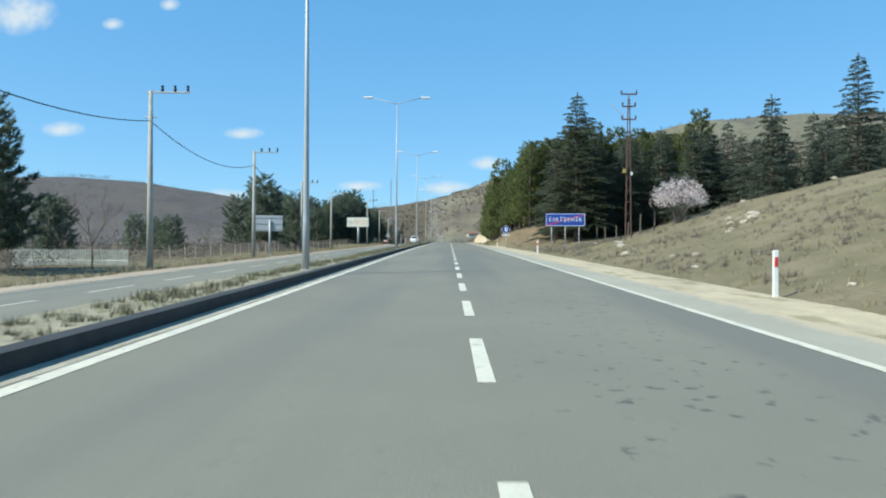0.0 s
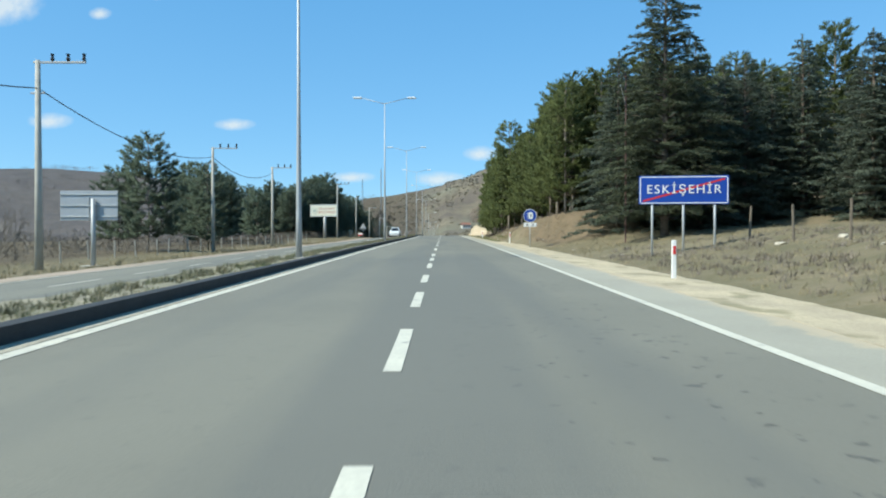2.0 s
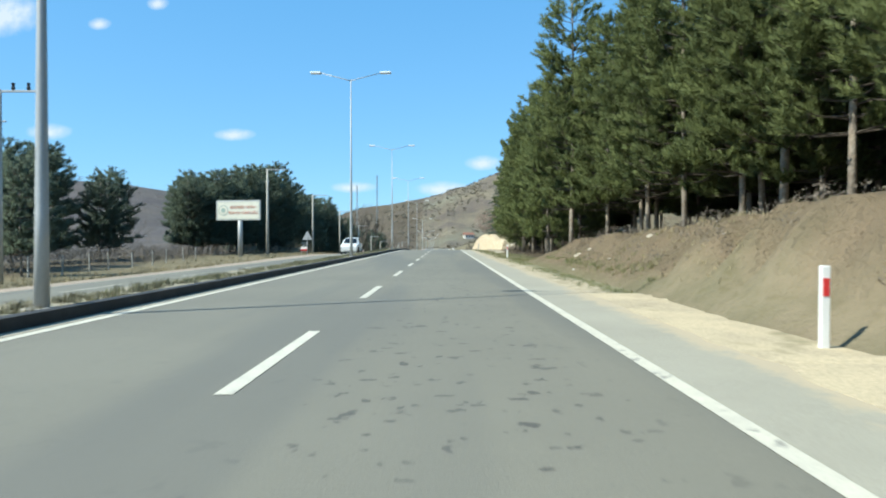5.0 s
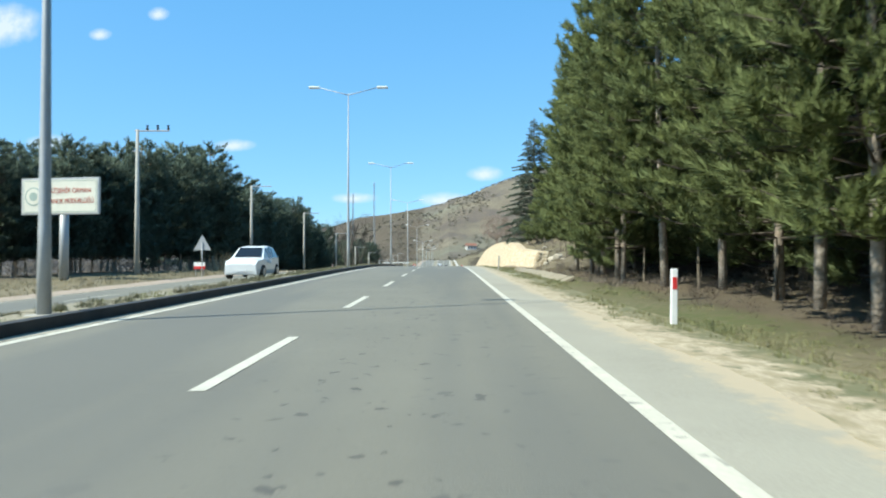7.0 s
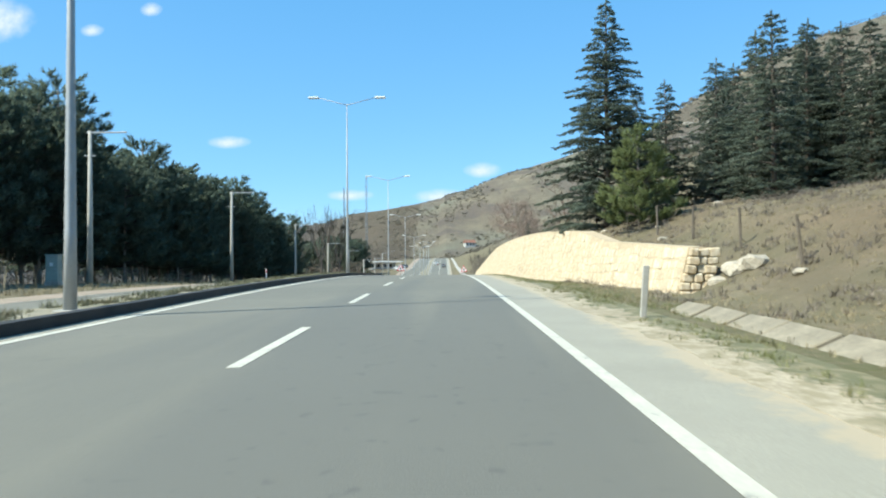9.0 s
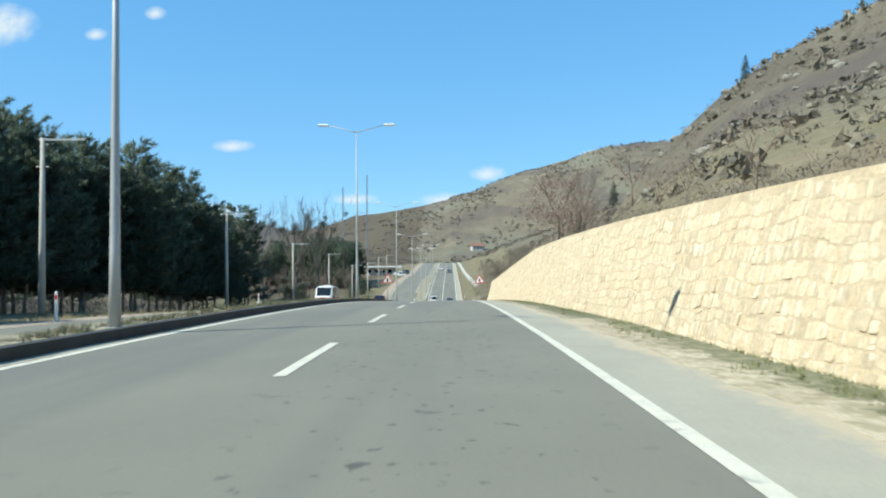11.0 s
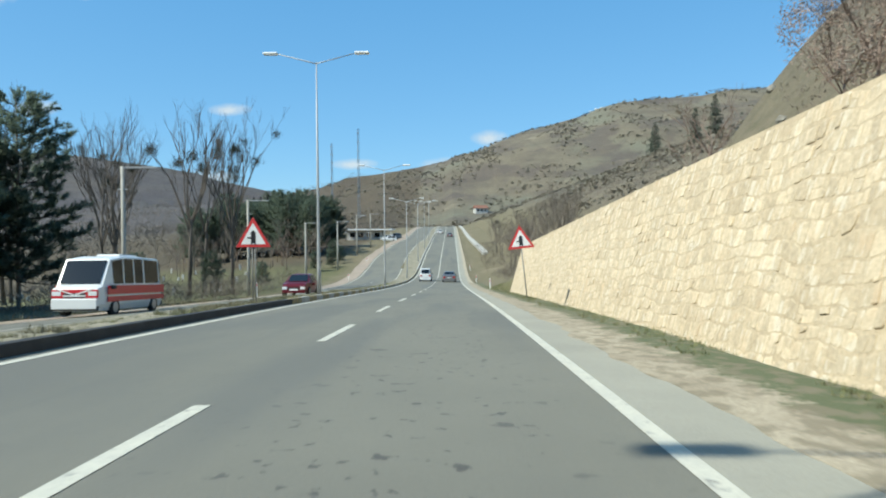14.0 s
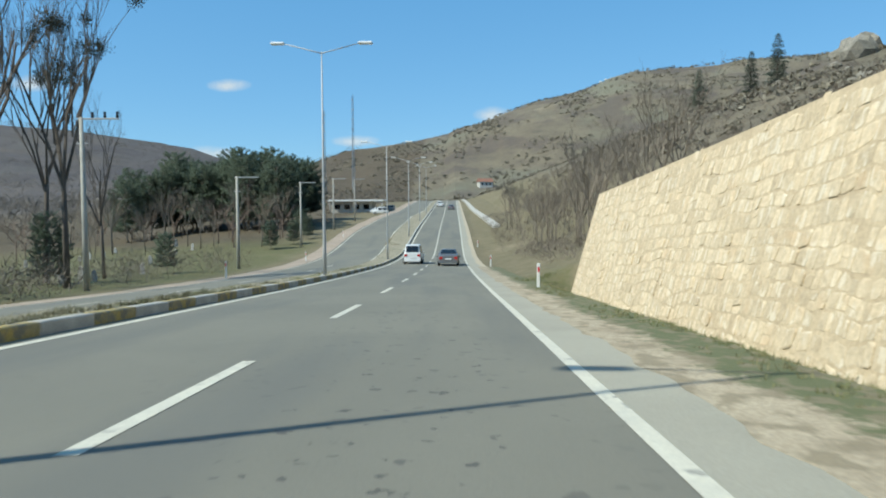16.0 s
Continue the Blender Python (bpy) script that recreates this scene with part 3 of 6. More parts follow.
# retaining wall core
vs, fs = [], []
WY = np.arange(173, 304.1, 1.0)
for y in WY:
    f, t, z = wall_x(y), wall_top(y), road_z(y)
    vs += [(f - 0.112, y, z - 1.0), (f + 0.28 * (t + 0.6), y, z + t), (f + 0.28 * (t + 0.6) + 0.6, y, z + t), (f + 1.6, y, z - 1.0)]
for i in range(len(WY) - 1):
    a, b = 4 * i, 4 * i + 4
    fs += [(a, a + 1, b + 1, b), (a + 1, a + 2, b + 2, b + 1), (a + 2, a + 3, b + 3, b + 2)]
fs += [(0, 3, 2, 1), (len(vs) - 4, len(vs) - 3, len(vs) - 2, len(vs) - 1)]
wall = tagged(raw("wall_east", vs, fs, MORTAR), "tall cream stone retaining wall leaning into the slope", "retaining wall", kind="structure")


# ---- lamps and poles ----
def street_lamp(y):
    lamp = thing("street_lamp", -4.65, y, road_z(y) + 0.1, "tall galvanised double-arm street lamp on the median", "street lamp", "lamps along the median")
    bm = bmesh.new()
    tube(bm, [(0, 0, 0), (0, 0, 1.5), (0, 0, 5), (0, 0, 12.0)], [0.118, 0.1, 0.07, 0.032], 8)
    part("pole", bm, POLE, lamp, smooth=True)
    bm = bmesh.new()
    box(bm, -0.22, 0.22, -0.22, 0.22, -0.15, 0.05, 0.02)
    part("base_plate", bm, CONCRETE, lamp)
    for s in (-1, 1):
        bm = bmesh.new()
        tube(bm, [(0, 0, 11.9), (s * 0.3, 0, 11.98), (s * 2.0, 0, 12.42)], [0.035, 0.03, 0.025], 6)
        part("arm", bm, POLE, lamp, smooth=True)
        bm = bmesh.new()
        box(bm, s * 2.35 - 0.38, s * 2.35 + 0.38, -0.15, 0.15, 12.36, 12.5, 0.05)
        part("lamp_head", bm, WHITE, lamp)
    return lamp


LAMP_Y = (-14.8, 21.2, 57.2, 93.2, 129.2, 165.2, 201.4, 237.1, 273.9, 309.7, 345.8, 382, 418, 454)
first = street_lamp(LAMP_Y[0])
for y in LAMP_Y[1:]:
    copy_thing(first, pose(-4.65, y, road_z(y) + 0.1))


def power_pole(y, insulators, x=-20.0, top=0.0):
    top = top or (10.4 if insulators else 9.5)
    p = thing("power_pole", x, y, ground_z(x, y), "grey concrete power pole with a one-sided steel crossarm", "power pole", "poles of the power line")
    bm = bmesh.new()
    tube(bm, [(0, 0, -0.3), (0, 0, 4), (0, 0, top + 0.1)], [0.19, 0.16, 0.11], 8)
    part("post", bm, CONCRETE, p, smooth=True)
    bm = bmesh.new()
    box(bm, -0.2, 2.3, -0.05, 0.05, top - 0.05, top + 0.05, 0.01)
    part("crossarm", bm, POLE, p)
    bm = bmesh.new()
    box(bm, -0.35, 0.35, -0.04, 0.04, top - 1.5, top - 1.42, 0.01)
    part("bracket", bm, POLE, p)
    if insulators:
        for k in range(3):
            bm = bmesh.new()
            tube(bm, [(0.7 + 0.75 * k, 0, top), (0.7 + 0.75 * k, 0, top + 0.15), (0.7 + 0.75 * k, 0, top + 0.25), (0.7 + 0.75 * k, 0, top + 0.4)], [0.04, 0.1, 0.06, 0.09], 7)
            part("insulator", bm, BLACK, p)
    return p


for x, y, top in ((-17.95, 41, 10.4), (-18.8, 65.8, 9.9), (-21.0, 97.5, 9.6), (-20, 116, 9.4), (-20, 167, 10.4), (-20, 314, 10.4)):
    power_pole(y, True, x, top)
for y in (196, 225, 256, 285, 344, 374, 402, 430):
    power_pole(y, False)


# ---- trees ----
def tuft(rng, out, c, size, n, up=0.6, flat=1.0, thin=0.10):
    """A soft clump of slender leaves round c."""
    for _ in range(n):
        g = Vector((rng.gauss(0, 1), rng.gauss(0, 1), rng.gauss(0, 1) * flat))
        d = Vector((rng.gauss(0, 1), rng.gauss(0, 1), rng.gauss(0, 1) * flat + up)) + g * 0.8
        d.normalize()
        s = d.cross(Vector((rng.gauss(0, 1), rng.gauss(0, 1), rng.gauss(0, 1))))
        s.normalize()
        l = size * rng.uniform(0.7, 1.3)
        w = size * thin
        a = c + g * size * 0.85
        k = len(out[0])
        out[0].extend((a - s * w, a + s * w, a + d * l))
        out[1].append((k, k + 1, k + 2))


def needles_on(shoots, count, length, width, spread, seed):
    """Needles standing round each shoot, which is a foot, a tip and a size, like the bristles of a brush."""
    r = np.random.default_rng(seed)
    foot = np.repeat(np.array([s[0] for s in shoots]), count, axis=0)
    tip = np.repeat(np.array([s[1] for s in shoots]), count, axis=0)
    size = np.repeat(np.array([s[2] for s in shoots]), count)[:, None]
    n = len(foot)
    axis = tip - foot
    axis /= np.linalg.norm(axis, axis=1, keepdims=True) + 1e-6
    rand = r.normal(size=(n, 3))
    out = rand - axis * np.sum(rand * axis, axis=1, keepdims=True)
    out /= np.linalg.norm(out, axis=1, keepdims=True) + 1e-6
    along = r.random((n, 1)) ** 0.8
    base = foot + (tip - foot) * along
    lean = spread * (1.25 - 0.75 * along) * r.uniform(0.75, 1.25, (n, 1))
    way = axis * np.cos(lean) + out * np.sin(lean)
    side = np.cross(way, r.normal(size=(n, 3)))
    side /= np.linalg.norm(side, axis=1, keepdims=True) + 1e-6
    reach = length * size * r.uniform(0.7, 1.2, (n, 1))
    half = width * size
    verts = np.stack((base - side * half, base + side * half, base + way * reach), axis=1).reshape(-1, 3)
    face = out * 0.8 + axis * 0.5 + np.array((0, 0, 0.25))
    face /= np.linalg.norm(face, axis=1, keepdims=True) + 1e-6
    wrong = np.sum(np.cross(side, way) * face, axis=1) < 0
    verts = verts.reshape(-1, 3, 3)
    verts[wrong] = verts[wrong][:, (1, 0, 2)]
    return verts.reshape(-1, 3), np.repeat(face, 3, axis=0)


def finish_tree(name, trunk, limbs, foliage, leaf, label, category, bark=None):
    tree = new(name)
    tagged(tree, label, category)
    part("trunk", trunk, bark or BARK, tree, smooth=True)
    part("branchwork", limbs, DARKBARK, tree)
    verts, normals = foliage
    me = bpy.data.meshes.new("crown")
    n = len(verts)
    me.vertices.add(n)
    me.vertices.foreach_set("co", verts.astype(np.float32).ravel())
    me.loops.add(n)
    me.loops.foreach_set("vertex_index", np.arange(n, dtype=np.int32))
    me.polygons.add(n // 3)
    me.polygons.foreach_set("loop_start", np.arange(0, n, 3, dtype=np.int32))
    me.update()
    me.polygons.foreach_set("use_smooth", [True] * (n // 3))
    me.normals_split_custom_set_from_vertices(normals.tolist())
    part("crown", me, leaf, tree)
    return tree


def pine(seed, height, spread, clear, bristles, needle, width, leaf=None, shoot=0.34, top=0.0, label="dark green pine tree with a bare lower trunk", dense=1.0):
    """A black pine: whorls of branches that fork, each fork set with upright brushes of long needles."""
    rng = random.Random(seed)
    trunk, limbs, shoots = bmesh.new(), bmesh.new(), []
    bend = [rng.uniform(-0.3, 0.3) for _ in range(2)]
    axis = lambda t: Vector((bend[0] * math.sin(t * 2.5), bend[1] * math.sin(t * 2.2), height * 0.96 * t))
    tube(trunk, [axis(i / 7) - Vector((0, 0, 0.3 if i == 0 else 0)) for i in range(8)], [0.0085 * height * (1 - 0.85 * i / 7) + 0.018 for i in range(8)], 8)

    def brush(p, d, s):
        d = (d + Vector((rng.gauss(0, 0.28), rng.gauss(0, 0.28), rng.uniform(0.35, 1.0)))).normalized()
        shoots.append((tuple(p), tuple(p + d * shoot * s), s))

    whorls = int(height * (1 - clear) / 0.52)
    for w in range(whorls):
        u = (w + rng.uniform(-0.25, 0.25)) / whorls
        u = min(max(u, 0.0), 0.98)
        t = clear + (1 - clear) * u
        form = (0.74 + 0.5 * u) * (1.03 - u) ** 0.72 if not top else (1.02 - u) ** top
        count = 5 if u < 0.8 else 4
        turn = rng.uniform(0, math.tau)
        for b in range(count):
            reach = spread * form * rng.uniform(0.62, 1.18) + 0.2
            a = turn + b * math.tau / count + rng.uniform(-0.4, 0.4)
            out = Vector((math.cos(a), math.sin(a), 0))
            p0 = axis(t) + Vector((0, 0, rng.uniform(-0.12, 0.12)))
            lift = rng.uniform(-0.12, 0.2) + 0.55 * u
            p1 = p0 + out * reach * 0.55 + Vector((0, 0, lift * reach * 0.45))
            p2 = p0 + out * reach + Vector((0, 0, lift * reach + 0.14 * reach))
            tube(limbs, [p0, p1, p2], [0.012 + 0.011 * reach, 0.008 + 0.007 * reach, 0.008], 4, cap=False)
            cross = Vector((-out.y, out.x, 0))
            forks = max(2, round(reach * 3.0 * dense))
            for f in range(forks):
                s = 0.3 + 0.72 * (f + rng.random()) / forks
                s = min(s, 1.0)
                q = p0.lerp(p1, s / 0.55) if s < 0.55 else p1.lerp(p2, (s - 0.55) / 0.45)
                d = out * 0.7 + cross * rng.choice((-1, 1)) * rng.uniform(0.4, 1.1) + Vector((0, 0, rng.uniform(-0.1, 0.5)))
                d.normalize()
                span = (0.25 + 0.3 * reach * (1.15 - s)) * rng.uniform(0.6, 1.2)
                e = q + d * span
                if span > 0.35 and f % 2 == 0:
                    tube(limbs, [q, e], [0.012, 0.006], 3, cap=False)
                for k in range(max(3, round(span * 9))):
                    v = 0.25 + 0.75 * rng.random()
                    brush(q.lerp(e, v) + Vector((rng.gauss(0, 0.07), rng.gauss(0, 0.07), rng.gauss(0, 0.05))), d * 0.7 + out * 0.3, rng.uniform(0.75, 1.2))
                brush(e, d, 1.15)
            brush(p2, out, 1.2)
    for k in range(9):
        brush(axis(rng.uniform(0.93, 1.0)), Vector((rng.gauss(0, 0.5), rng.gauss(0, 0.5), 1)), rng.uniform(0.9, 1.3))
    return finish_tree("pine_tree", trunk, limbs, needles_on(shoots, bristles, needle, width, 0.85, seed), leaf or PINE, label, "tree", PINEBARK)


def cedar(seed, height, spread, bristles, width, leaf=None, low=0.015, label="blue-green cedar tree with layered branches", dense=1.0, slim=0.85):
    """A cedar: tiers of level boughs that carry flat sprays, drooping at their tips, under a slender leader."""
    rng = random.Random(seed)
    trunk, limbs, shoots = bmesh.new(), bmesh.new(), []
    tube(trunk, [(0, 0, -0.3), (0, 0, height * 0.3), (0, 0, height * 0.7), (0.06, 0, height)], [0.015 * height, 0.011 * height, 0.006 * height, 0.012], 8)
    z = height * low
    while z < height * 0.985:
        t = z / height
        count = 6 if t < 0.6 else (5 if t < 0.85 else 4)
        turn = rng.uniform(0, math.tau)
        tier = rng.uniform(0.8, 1.12)
        for b in range(count):
            reach = spread * (1 - t) ** slim * tier * rng.uniform(0.6, 1.15) + 0.18
            a = turn + b * math.tau / count + rng.uniform(-0.35, 0.35)
            out = Vector((math.cos(a), math.sin(a), 0))
            cross = Vector((-out.y, out.x, 0))
            up = 0.1 + 0.45 * t + rng.uniform(-0.12, 0.1)
            p0 = Vector((0, 0, z + rng.uniform(-0.12, 0.12)))
            p1 = p0 + out * reach * 0.55 + Vector((0, 0, reach * up * 0.6))
            p2 = p0 + out * reach + Vector((0, 0, reach * (up * 0.75 - 0.13)))
            tube(limbs, [p0, p1, p2], [0.012 + 0.012 * reach, 0.008 + 0.006 * reach, 0.006], 4, cap=False)
            twigs = max(3, round(reach * 5.5 * dense))
            for f in range(twigs):
                s = 0.16 + 0.84 * (f + rng.random()) / twigs
                s = min(s, 1.0)
                q = p0.lerp(p1, s / 0.55) if s < 0.55 else p1.lerp(p2, (s - 0.55) / 0.45)
                d = (out * rng.uniform(0.5, 1.0) + cross * (1 if f % 2 else -1) * rng.uniform(0.5, 1.1) + Vector((0, 0, rng.uniform(-0.22, 0.12)))).normalized()
                span = (0.16 + 0.36 * reach * (1.08 - s)) * rng.uniform(0.6, 1.25)
                span = min(span, 1.1)
                pieces = max(1, round(span / 0.3))
                for k in range(pieces):
                    c0, c1 = q + d * span * k / pieces, q + d * span * (k + 1) / pieces
                    sag = Vector((0, 0, -0.1 * span * ((k + 1) / pieces) ** 2))
                    shoots.append((tuple(c0), tuple(c1 + sag), rng.uniform(0.8, 1.15)))
            shoots.append((tuple(p2 - out * 0.2), tuple(p2 + out * 0.12 - Vector((0, 0, 0.05))), 1.0))
        z += (0.50 - 0.18 * t) * rng.uniform(0.8, 1.2) * (0.7 + 0.3 * min(1.0, height / 11))
    for k in range(5):
        shoots.append(((0.05, 0, height * (0.93 + 0.014 * k)), (0.06, 0, height * (0.945 + 0.014 * k)), 0.9))
    return finish_tree("cedar_tree", trunk, limbs, needles_on(shoots, bristles, 0.15, width, 1.0, seed), leaf or CEDAR, label, "tree")


def plant(proto, x, y, s=1.0, rz=0.0, sink=0.1, used=set()):
    """Places a tree of a kind on the ground; the first one is the prototype itself."""
    m = pose(x, y, ground_z(x, y) - sink, 0, 0, rz)
    if proto.name in used:
        ob = copy_thing(proto, m)
    else:
        used.add(proto.name)
        ob = proto
        ob.matrix_basis = m
    ob.scale = (s, s, s)
    return ob


rng = random.Random(7)
near_pines = [pine(11, 13, 2.9, 0.16, 40, 0.2, 0.0125), pine(12, 12, 2.7, 0.14, 40, 0.2, 0.0125), pine(13, 14, 3.0, 0.18, 40, 0.2, 0.0125)]
young_pine = pine(34, 4.9, 1.7, 0.04, 36, 0.18, 0.011, YOUNGPINE, 0.3, 0.85, "young light green pine tree", 1.7)
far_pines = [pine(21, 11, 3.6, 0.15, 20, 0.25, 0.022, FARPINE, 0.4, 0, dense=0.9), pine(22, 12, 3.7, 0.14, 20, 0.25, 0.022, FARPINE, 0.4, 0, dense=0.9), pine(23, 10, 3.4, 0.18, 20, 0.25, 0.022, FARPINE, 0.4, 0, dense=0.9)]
cedars = [cedar(31, 15.5, 5.4, 30, 0.02, slim=1.0, dense=1.25), cedar(32, 11, 3.4, 22, 0.024), cedar(33, 10, 2.7, 22, 0.024)]

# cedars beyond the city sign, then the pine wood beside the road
plant(cedar(35, 15.2, 4.9, 34, 0.017, NEARCEDAR, 0.07, "tall green cedar tree with layered branches, needles darkened for shade"), 12.6, 71.0, 1.0)
for k in range(17):
    plant(cedars[1 + k % 2], 15.5 + 1.75 * k + rng.uniform(-0.6, 0.6), 74.5 + rng.uniform(-1.2, 2.5) - 0.25 * k, rng.uniform(0.9, 1.1), rng.uniform(0, 360))
for k in range(22):
    plant(cedars[1 + k % 2], rng.uniform(17, 60), rng.uniform(80, 104), rng.uniform(0.75, 1.05), rng.uniform(0, 360))
for x, y, k, s in ((19.6, 76.6, 1, 0.95), (23.7, 77.2, 2, 1.05), (27, 73, 1, 0.85), (30.5, 68, 2, 0.95), (15.5, 73.5, 2, 0.85), (33, 62, 2, 1.0), (27.3, 60, 1, 1.1), (15.2, 76, 1, 0.75), (12.4, 82.5, 2, 0.9), (38, 60, 1, 1.0), (26.2, 45.5, 1, 0.72), (34, 54, 2, 0.75), (39, 52, 2, 0.6), (14, 79, 1, 1.0), (11.6, 77.2, 1, 1.05), (21, 84, 1, 1.0), (30, 82, 1, 0.9), (46, 66, 1, 0.8), (40, 75, 1, 0.9), (36, 70, 2, 0.8), (52, 58, 1, 0.8), (26, 88, 2, 1.0), (48, 76, 2, 0.9)):
    plant(cedars[k], x, y, s, rng.uniform(0, 360))
y = 83.0
while y < 154:
    plant(near_pines[int(y * 1.7) % 3], 9.9 + rng.uniform(-0.7, 0.9) + 0.8 * step(94, 100, y) - step(110, 128, y) * 1.9, y, rng.uniform(0.85, 1.05) * (0.88 + 0.12 * step(92, 112, y)) * (1 - 0.12 * step(142, 154, y)), rng.uniform(0, 360))
    y += rng.uniform(2.5, 3.6)
for k in range(110):
    plant(near_pines[k % 3], 12.0 + rng.uniform(0, 22), rng.uniform(86, 150), rng.uniform(0.8, 1.0), rng.uniform(0, 360))

for x, y, k, s in ((10.9, 157.5, 0, 0.85), (12.9, 163, 2, 0.9), (15.5, 159, 1, 0.95), (18, 165, 0, 0.9)):
    plant(near_pines[k], x, y, s, 50 * k)

# conifers over the wall
plant(cedars[0], 11.6, 192.8, 0.86, 40)
for x, y, k, s in ((14.2, 196, 2, 0.8), (17, 199, 1, 0.8), (22, 200, 1, 0.85), (19.5, 191, 1, 0.85), (26, 194, 1, 0.9), (30, 189, 2, 1.0), (24, 186, 2, 0.8), (34, 196, 1, 0.9), (38, 190, 1, 0.8), (28, 202, 1, 0.9), (42, 196, 2, 0.9), (36, 184, 2, 0.8), (63, 446, 1, 0.9), (71.8, 437, 2, 1.0), (74.7, 430, 2, 1.15), (50, 300, 2, 0.4), (47, 330, 2, 0.5)):
    plant(cedars[k], x, y, s, rng.uniform(0, 360))
for k in range(18):
    plant(cedars[1 + k % 2], rng.uniform(18, 50), rng.uniform(187, 208), rng.uniform(0.75, 1.0), rng.uniform(0, 360))
plant(young_pine, 11.3, 185.2, 1.0, 77)
for x, y, s in ((10.2, 147.5, 1.3), (11.8, 151, 1.5), (12.5, 144, 1.5), (13.5, 156, 1.2), (15, 149, 1.4), (12.2, 139, 1.4), (11.6, 132, 1.2)):
    plant(young_pine, x, y, s, rng.uniform(0, 360))

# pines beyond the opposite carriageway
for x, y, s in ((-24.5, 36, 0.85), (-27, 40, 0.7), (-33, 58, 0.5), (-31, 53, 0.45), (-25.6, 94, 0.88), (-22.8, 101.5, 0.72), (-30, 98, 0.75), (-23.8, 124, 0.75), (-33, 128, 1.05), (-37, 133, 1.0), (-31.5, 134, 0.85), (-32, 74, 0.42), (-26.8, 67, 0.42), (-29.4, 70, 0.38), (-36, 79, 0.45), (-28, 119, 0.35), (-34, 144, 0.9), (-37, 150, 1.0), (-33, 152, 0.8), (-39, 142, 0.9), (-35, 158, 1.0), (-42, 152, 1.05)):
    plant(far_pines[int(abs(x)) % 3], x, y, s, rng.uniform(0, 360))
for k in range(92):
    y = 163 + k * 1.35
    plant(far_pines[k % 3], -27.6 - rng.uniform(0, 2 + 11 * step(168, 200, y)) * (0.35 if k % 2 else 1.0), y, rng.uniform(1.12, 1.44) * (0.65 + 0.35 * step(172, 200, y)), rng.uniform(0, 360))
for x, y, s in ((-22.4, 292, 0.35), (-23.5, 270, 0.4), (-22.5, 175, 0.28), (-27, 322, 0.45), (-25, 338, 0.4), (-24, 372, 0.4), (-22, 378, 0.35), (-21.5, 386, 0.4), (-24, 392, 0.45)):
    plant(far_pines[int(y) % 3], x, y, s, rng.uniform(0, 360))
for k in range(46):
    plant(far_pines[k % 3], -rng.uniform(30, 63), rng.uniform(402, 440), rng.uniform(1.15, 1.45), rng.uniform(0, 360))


# ---- signs ----
# ---- writing ----
def lettering(name, text, height, material, parent, m, width=None, spacing=1.0):
    """Letters with a slight thickness, as one mesh."""
    cu = bpy.data.curves.new(name, "FONT")
    cu.body = text
    cu.size = height * 1.4
    cu.space_character = spacing
    cu.align_x, cu.align_y = "CENTER", "CENTER"
    cu.extrude = 0.004
    tmp = bpy.data.objects.new(name, cu)
    scene.collection.objects.link(tmp)
    bpy.context.view_layer.update()
    me = bpy.data.meshes.new_from_object(tmp.evaluated_get(bpy.context.evaluated_depsgraph_get()))
    bpy.data.objects.remove(tmp)
    if width:
        xs = [v.co.x for v in me.vertices]
        k = width / max(0.01, max(xs) - min(xs))
        for v in me.vertices:
            v.co.x *= k
    me.materials.clear()
    ob = part(name, me, material, parent)
    ob.matrix_basis = m
    return ob


FACE = pose(0, 0, 0, 90, 0, 0)


def panel_rect(name, w, h, z, y, thick, material, parent, x=0.0, bevel=0.008):
    bm = bmesh.new()
    box(bm, x - w / 2, x + w / 2, y, y + thick, z - h / 2, z + h / 2, bevel)
    return part(name, bm, material, parent)


def post(parent, x, y, z0, z1, r=0.04, material=None, name="post"):
    bm = bmesh.new()
    tube(bm, [(x, y, z0), (x, y, z1)], [r, r], 8)
    return part(name, bm, material or POLE, parent, smooth=True)


# ---- signs ----
def city_sign():
    x, y = 9.5, 59.0
    z = road_z(y)
    s = thing("city_sign", x, y, z, "blue end-of-city sign with white letters and a red stripe", "road sign", rz=-6)
    panel_rect("panel", 3.3, 1.08, 2.62, 0.0, 0.03, BLUE, s)
    for nm, w, h, px, pz in (("border", 3.16, 0.035, 0, 3.11), ("border", 3.16, 0.035, 0, 2.13), ("border", 0.035, 0.94, -1.6, 2.62), ("border", 0.035, 0.94, 1.6, 2.62)):
        panel_rect(nm, w, h, pz, -0.006, 0.006, WHITE, s, px, 0.0)
    bm = bmesh.new()
    box(bm, -1.56, 1.56, -0.009, -0.004, -0.036, 0.036, 0.0, pose(0, 0, 2.62, 0, -15.5, 0))
    part("stripe", bm, RED, s)
    lettering("letters", "ESKİŞEHİR", 0.33, WHITE, s, pose(0, -0.014, 2.63) @ FACE, 2.72, 1.22)
    for px in (-1.15, 0, 1.15):
        post(s, px, 0.06, -0.4, 3.0, 0.045)
    return s


city_sign()


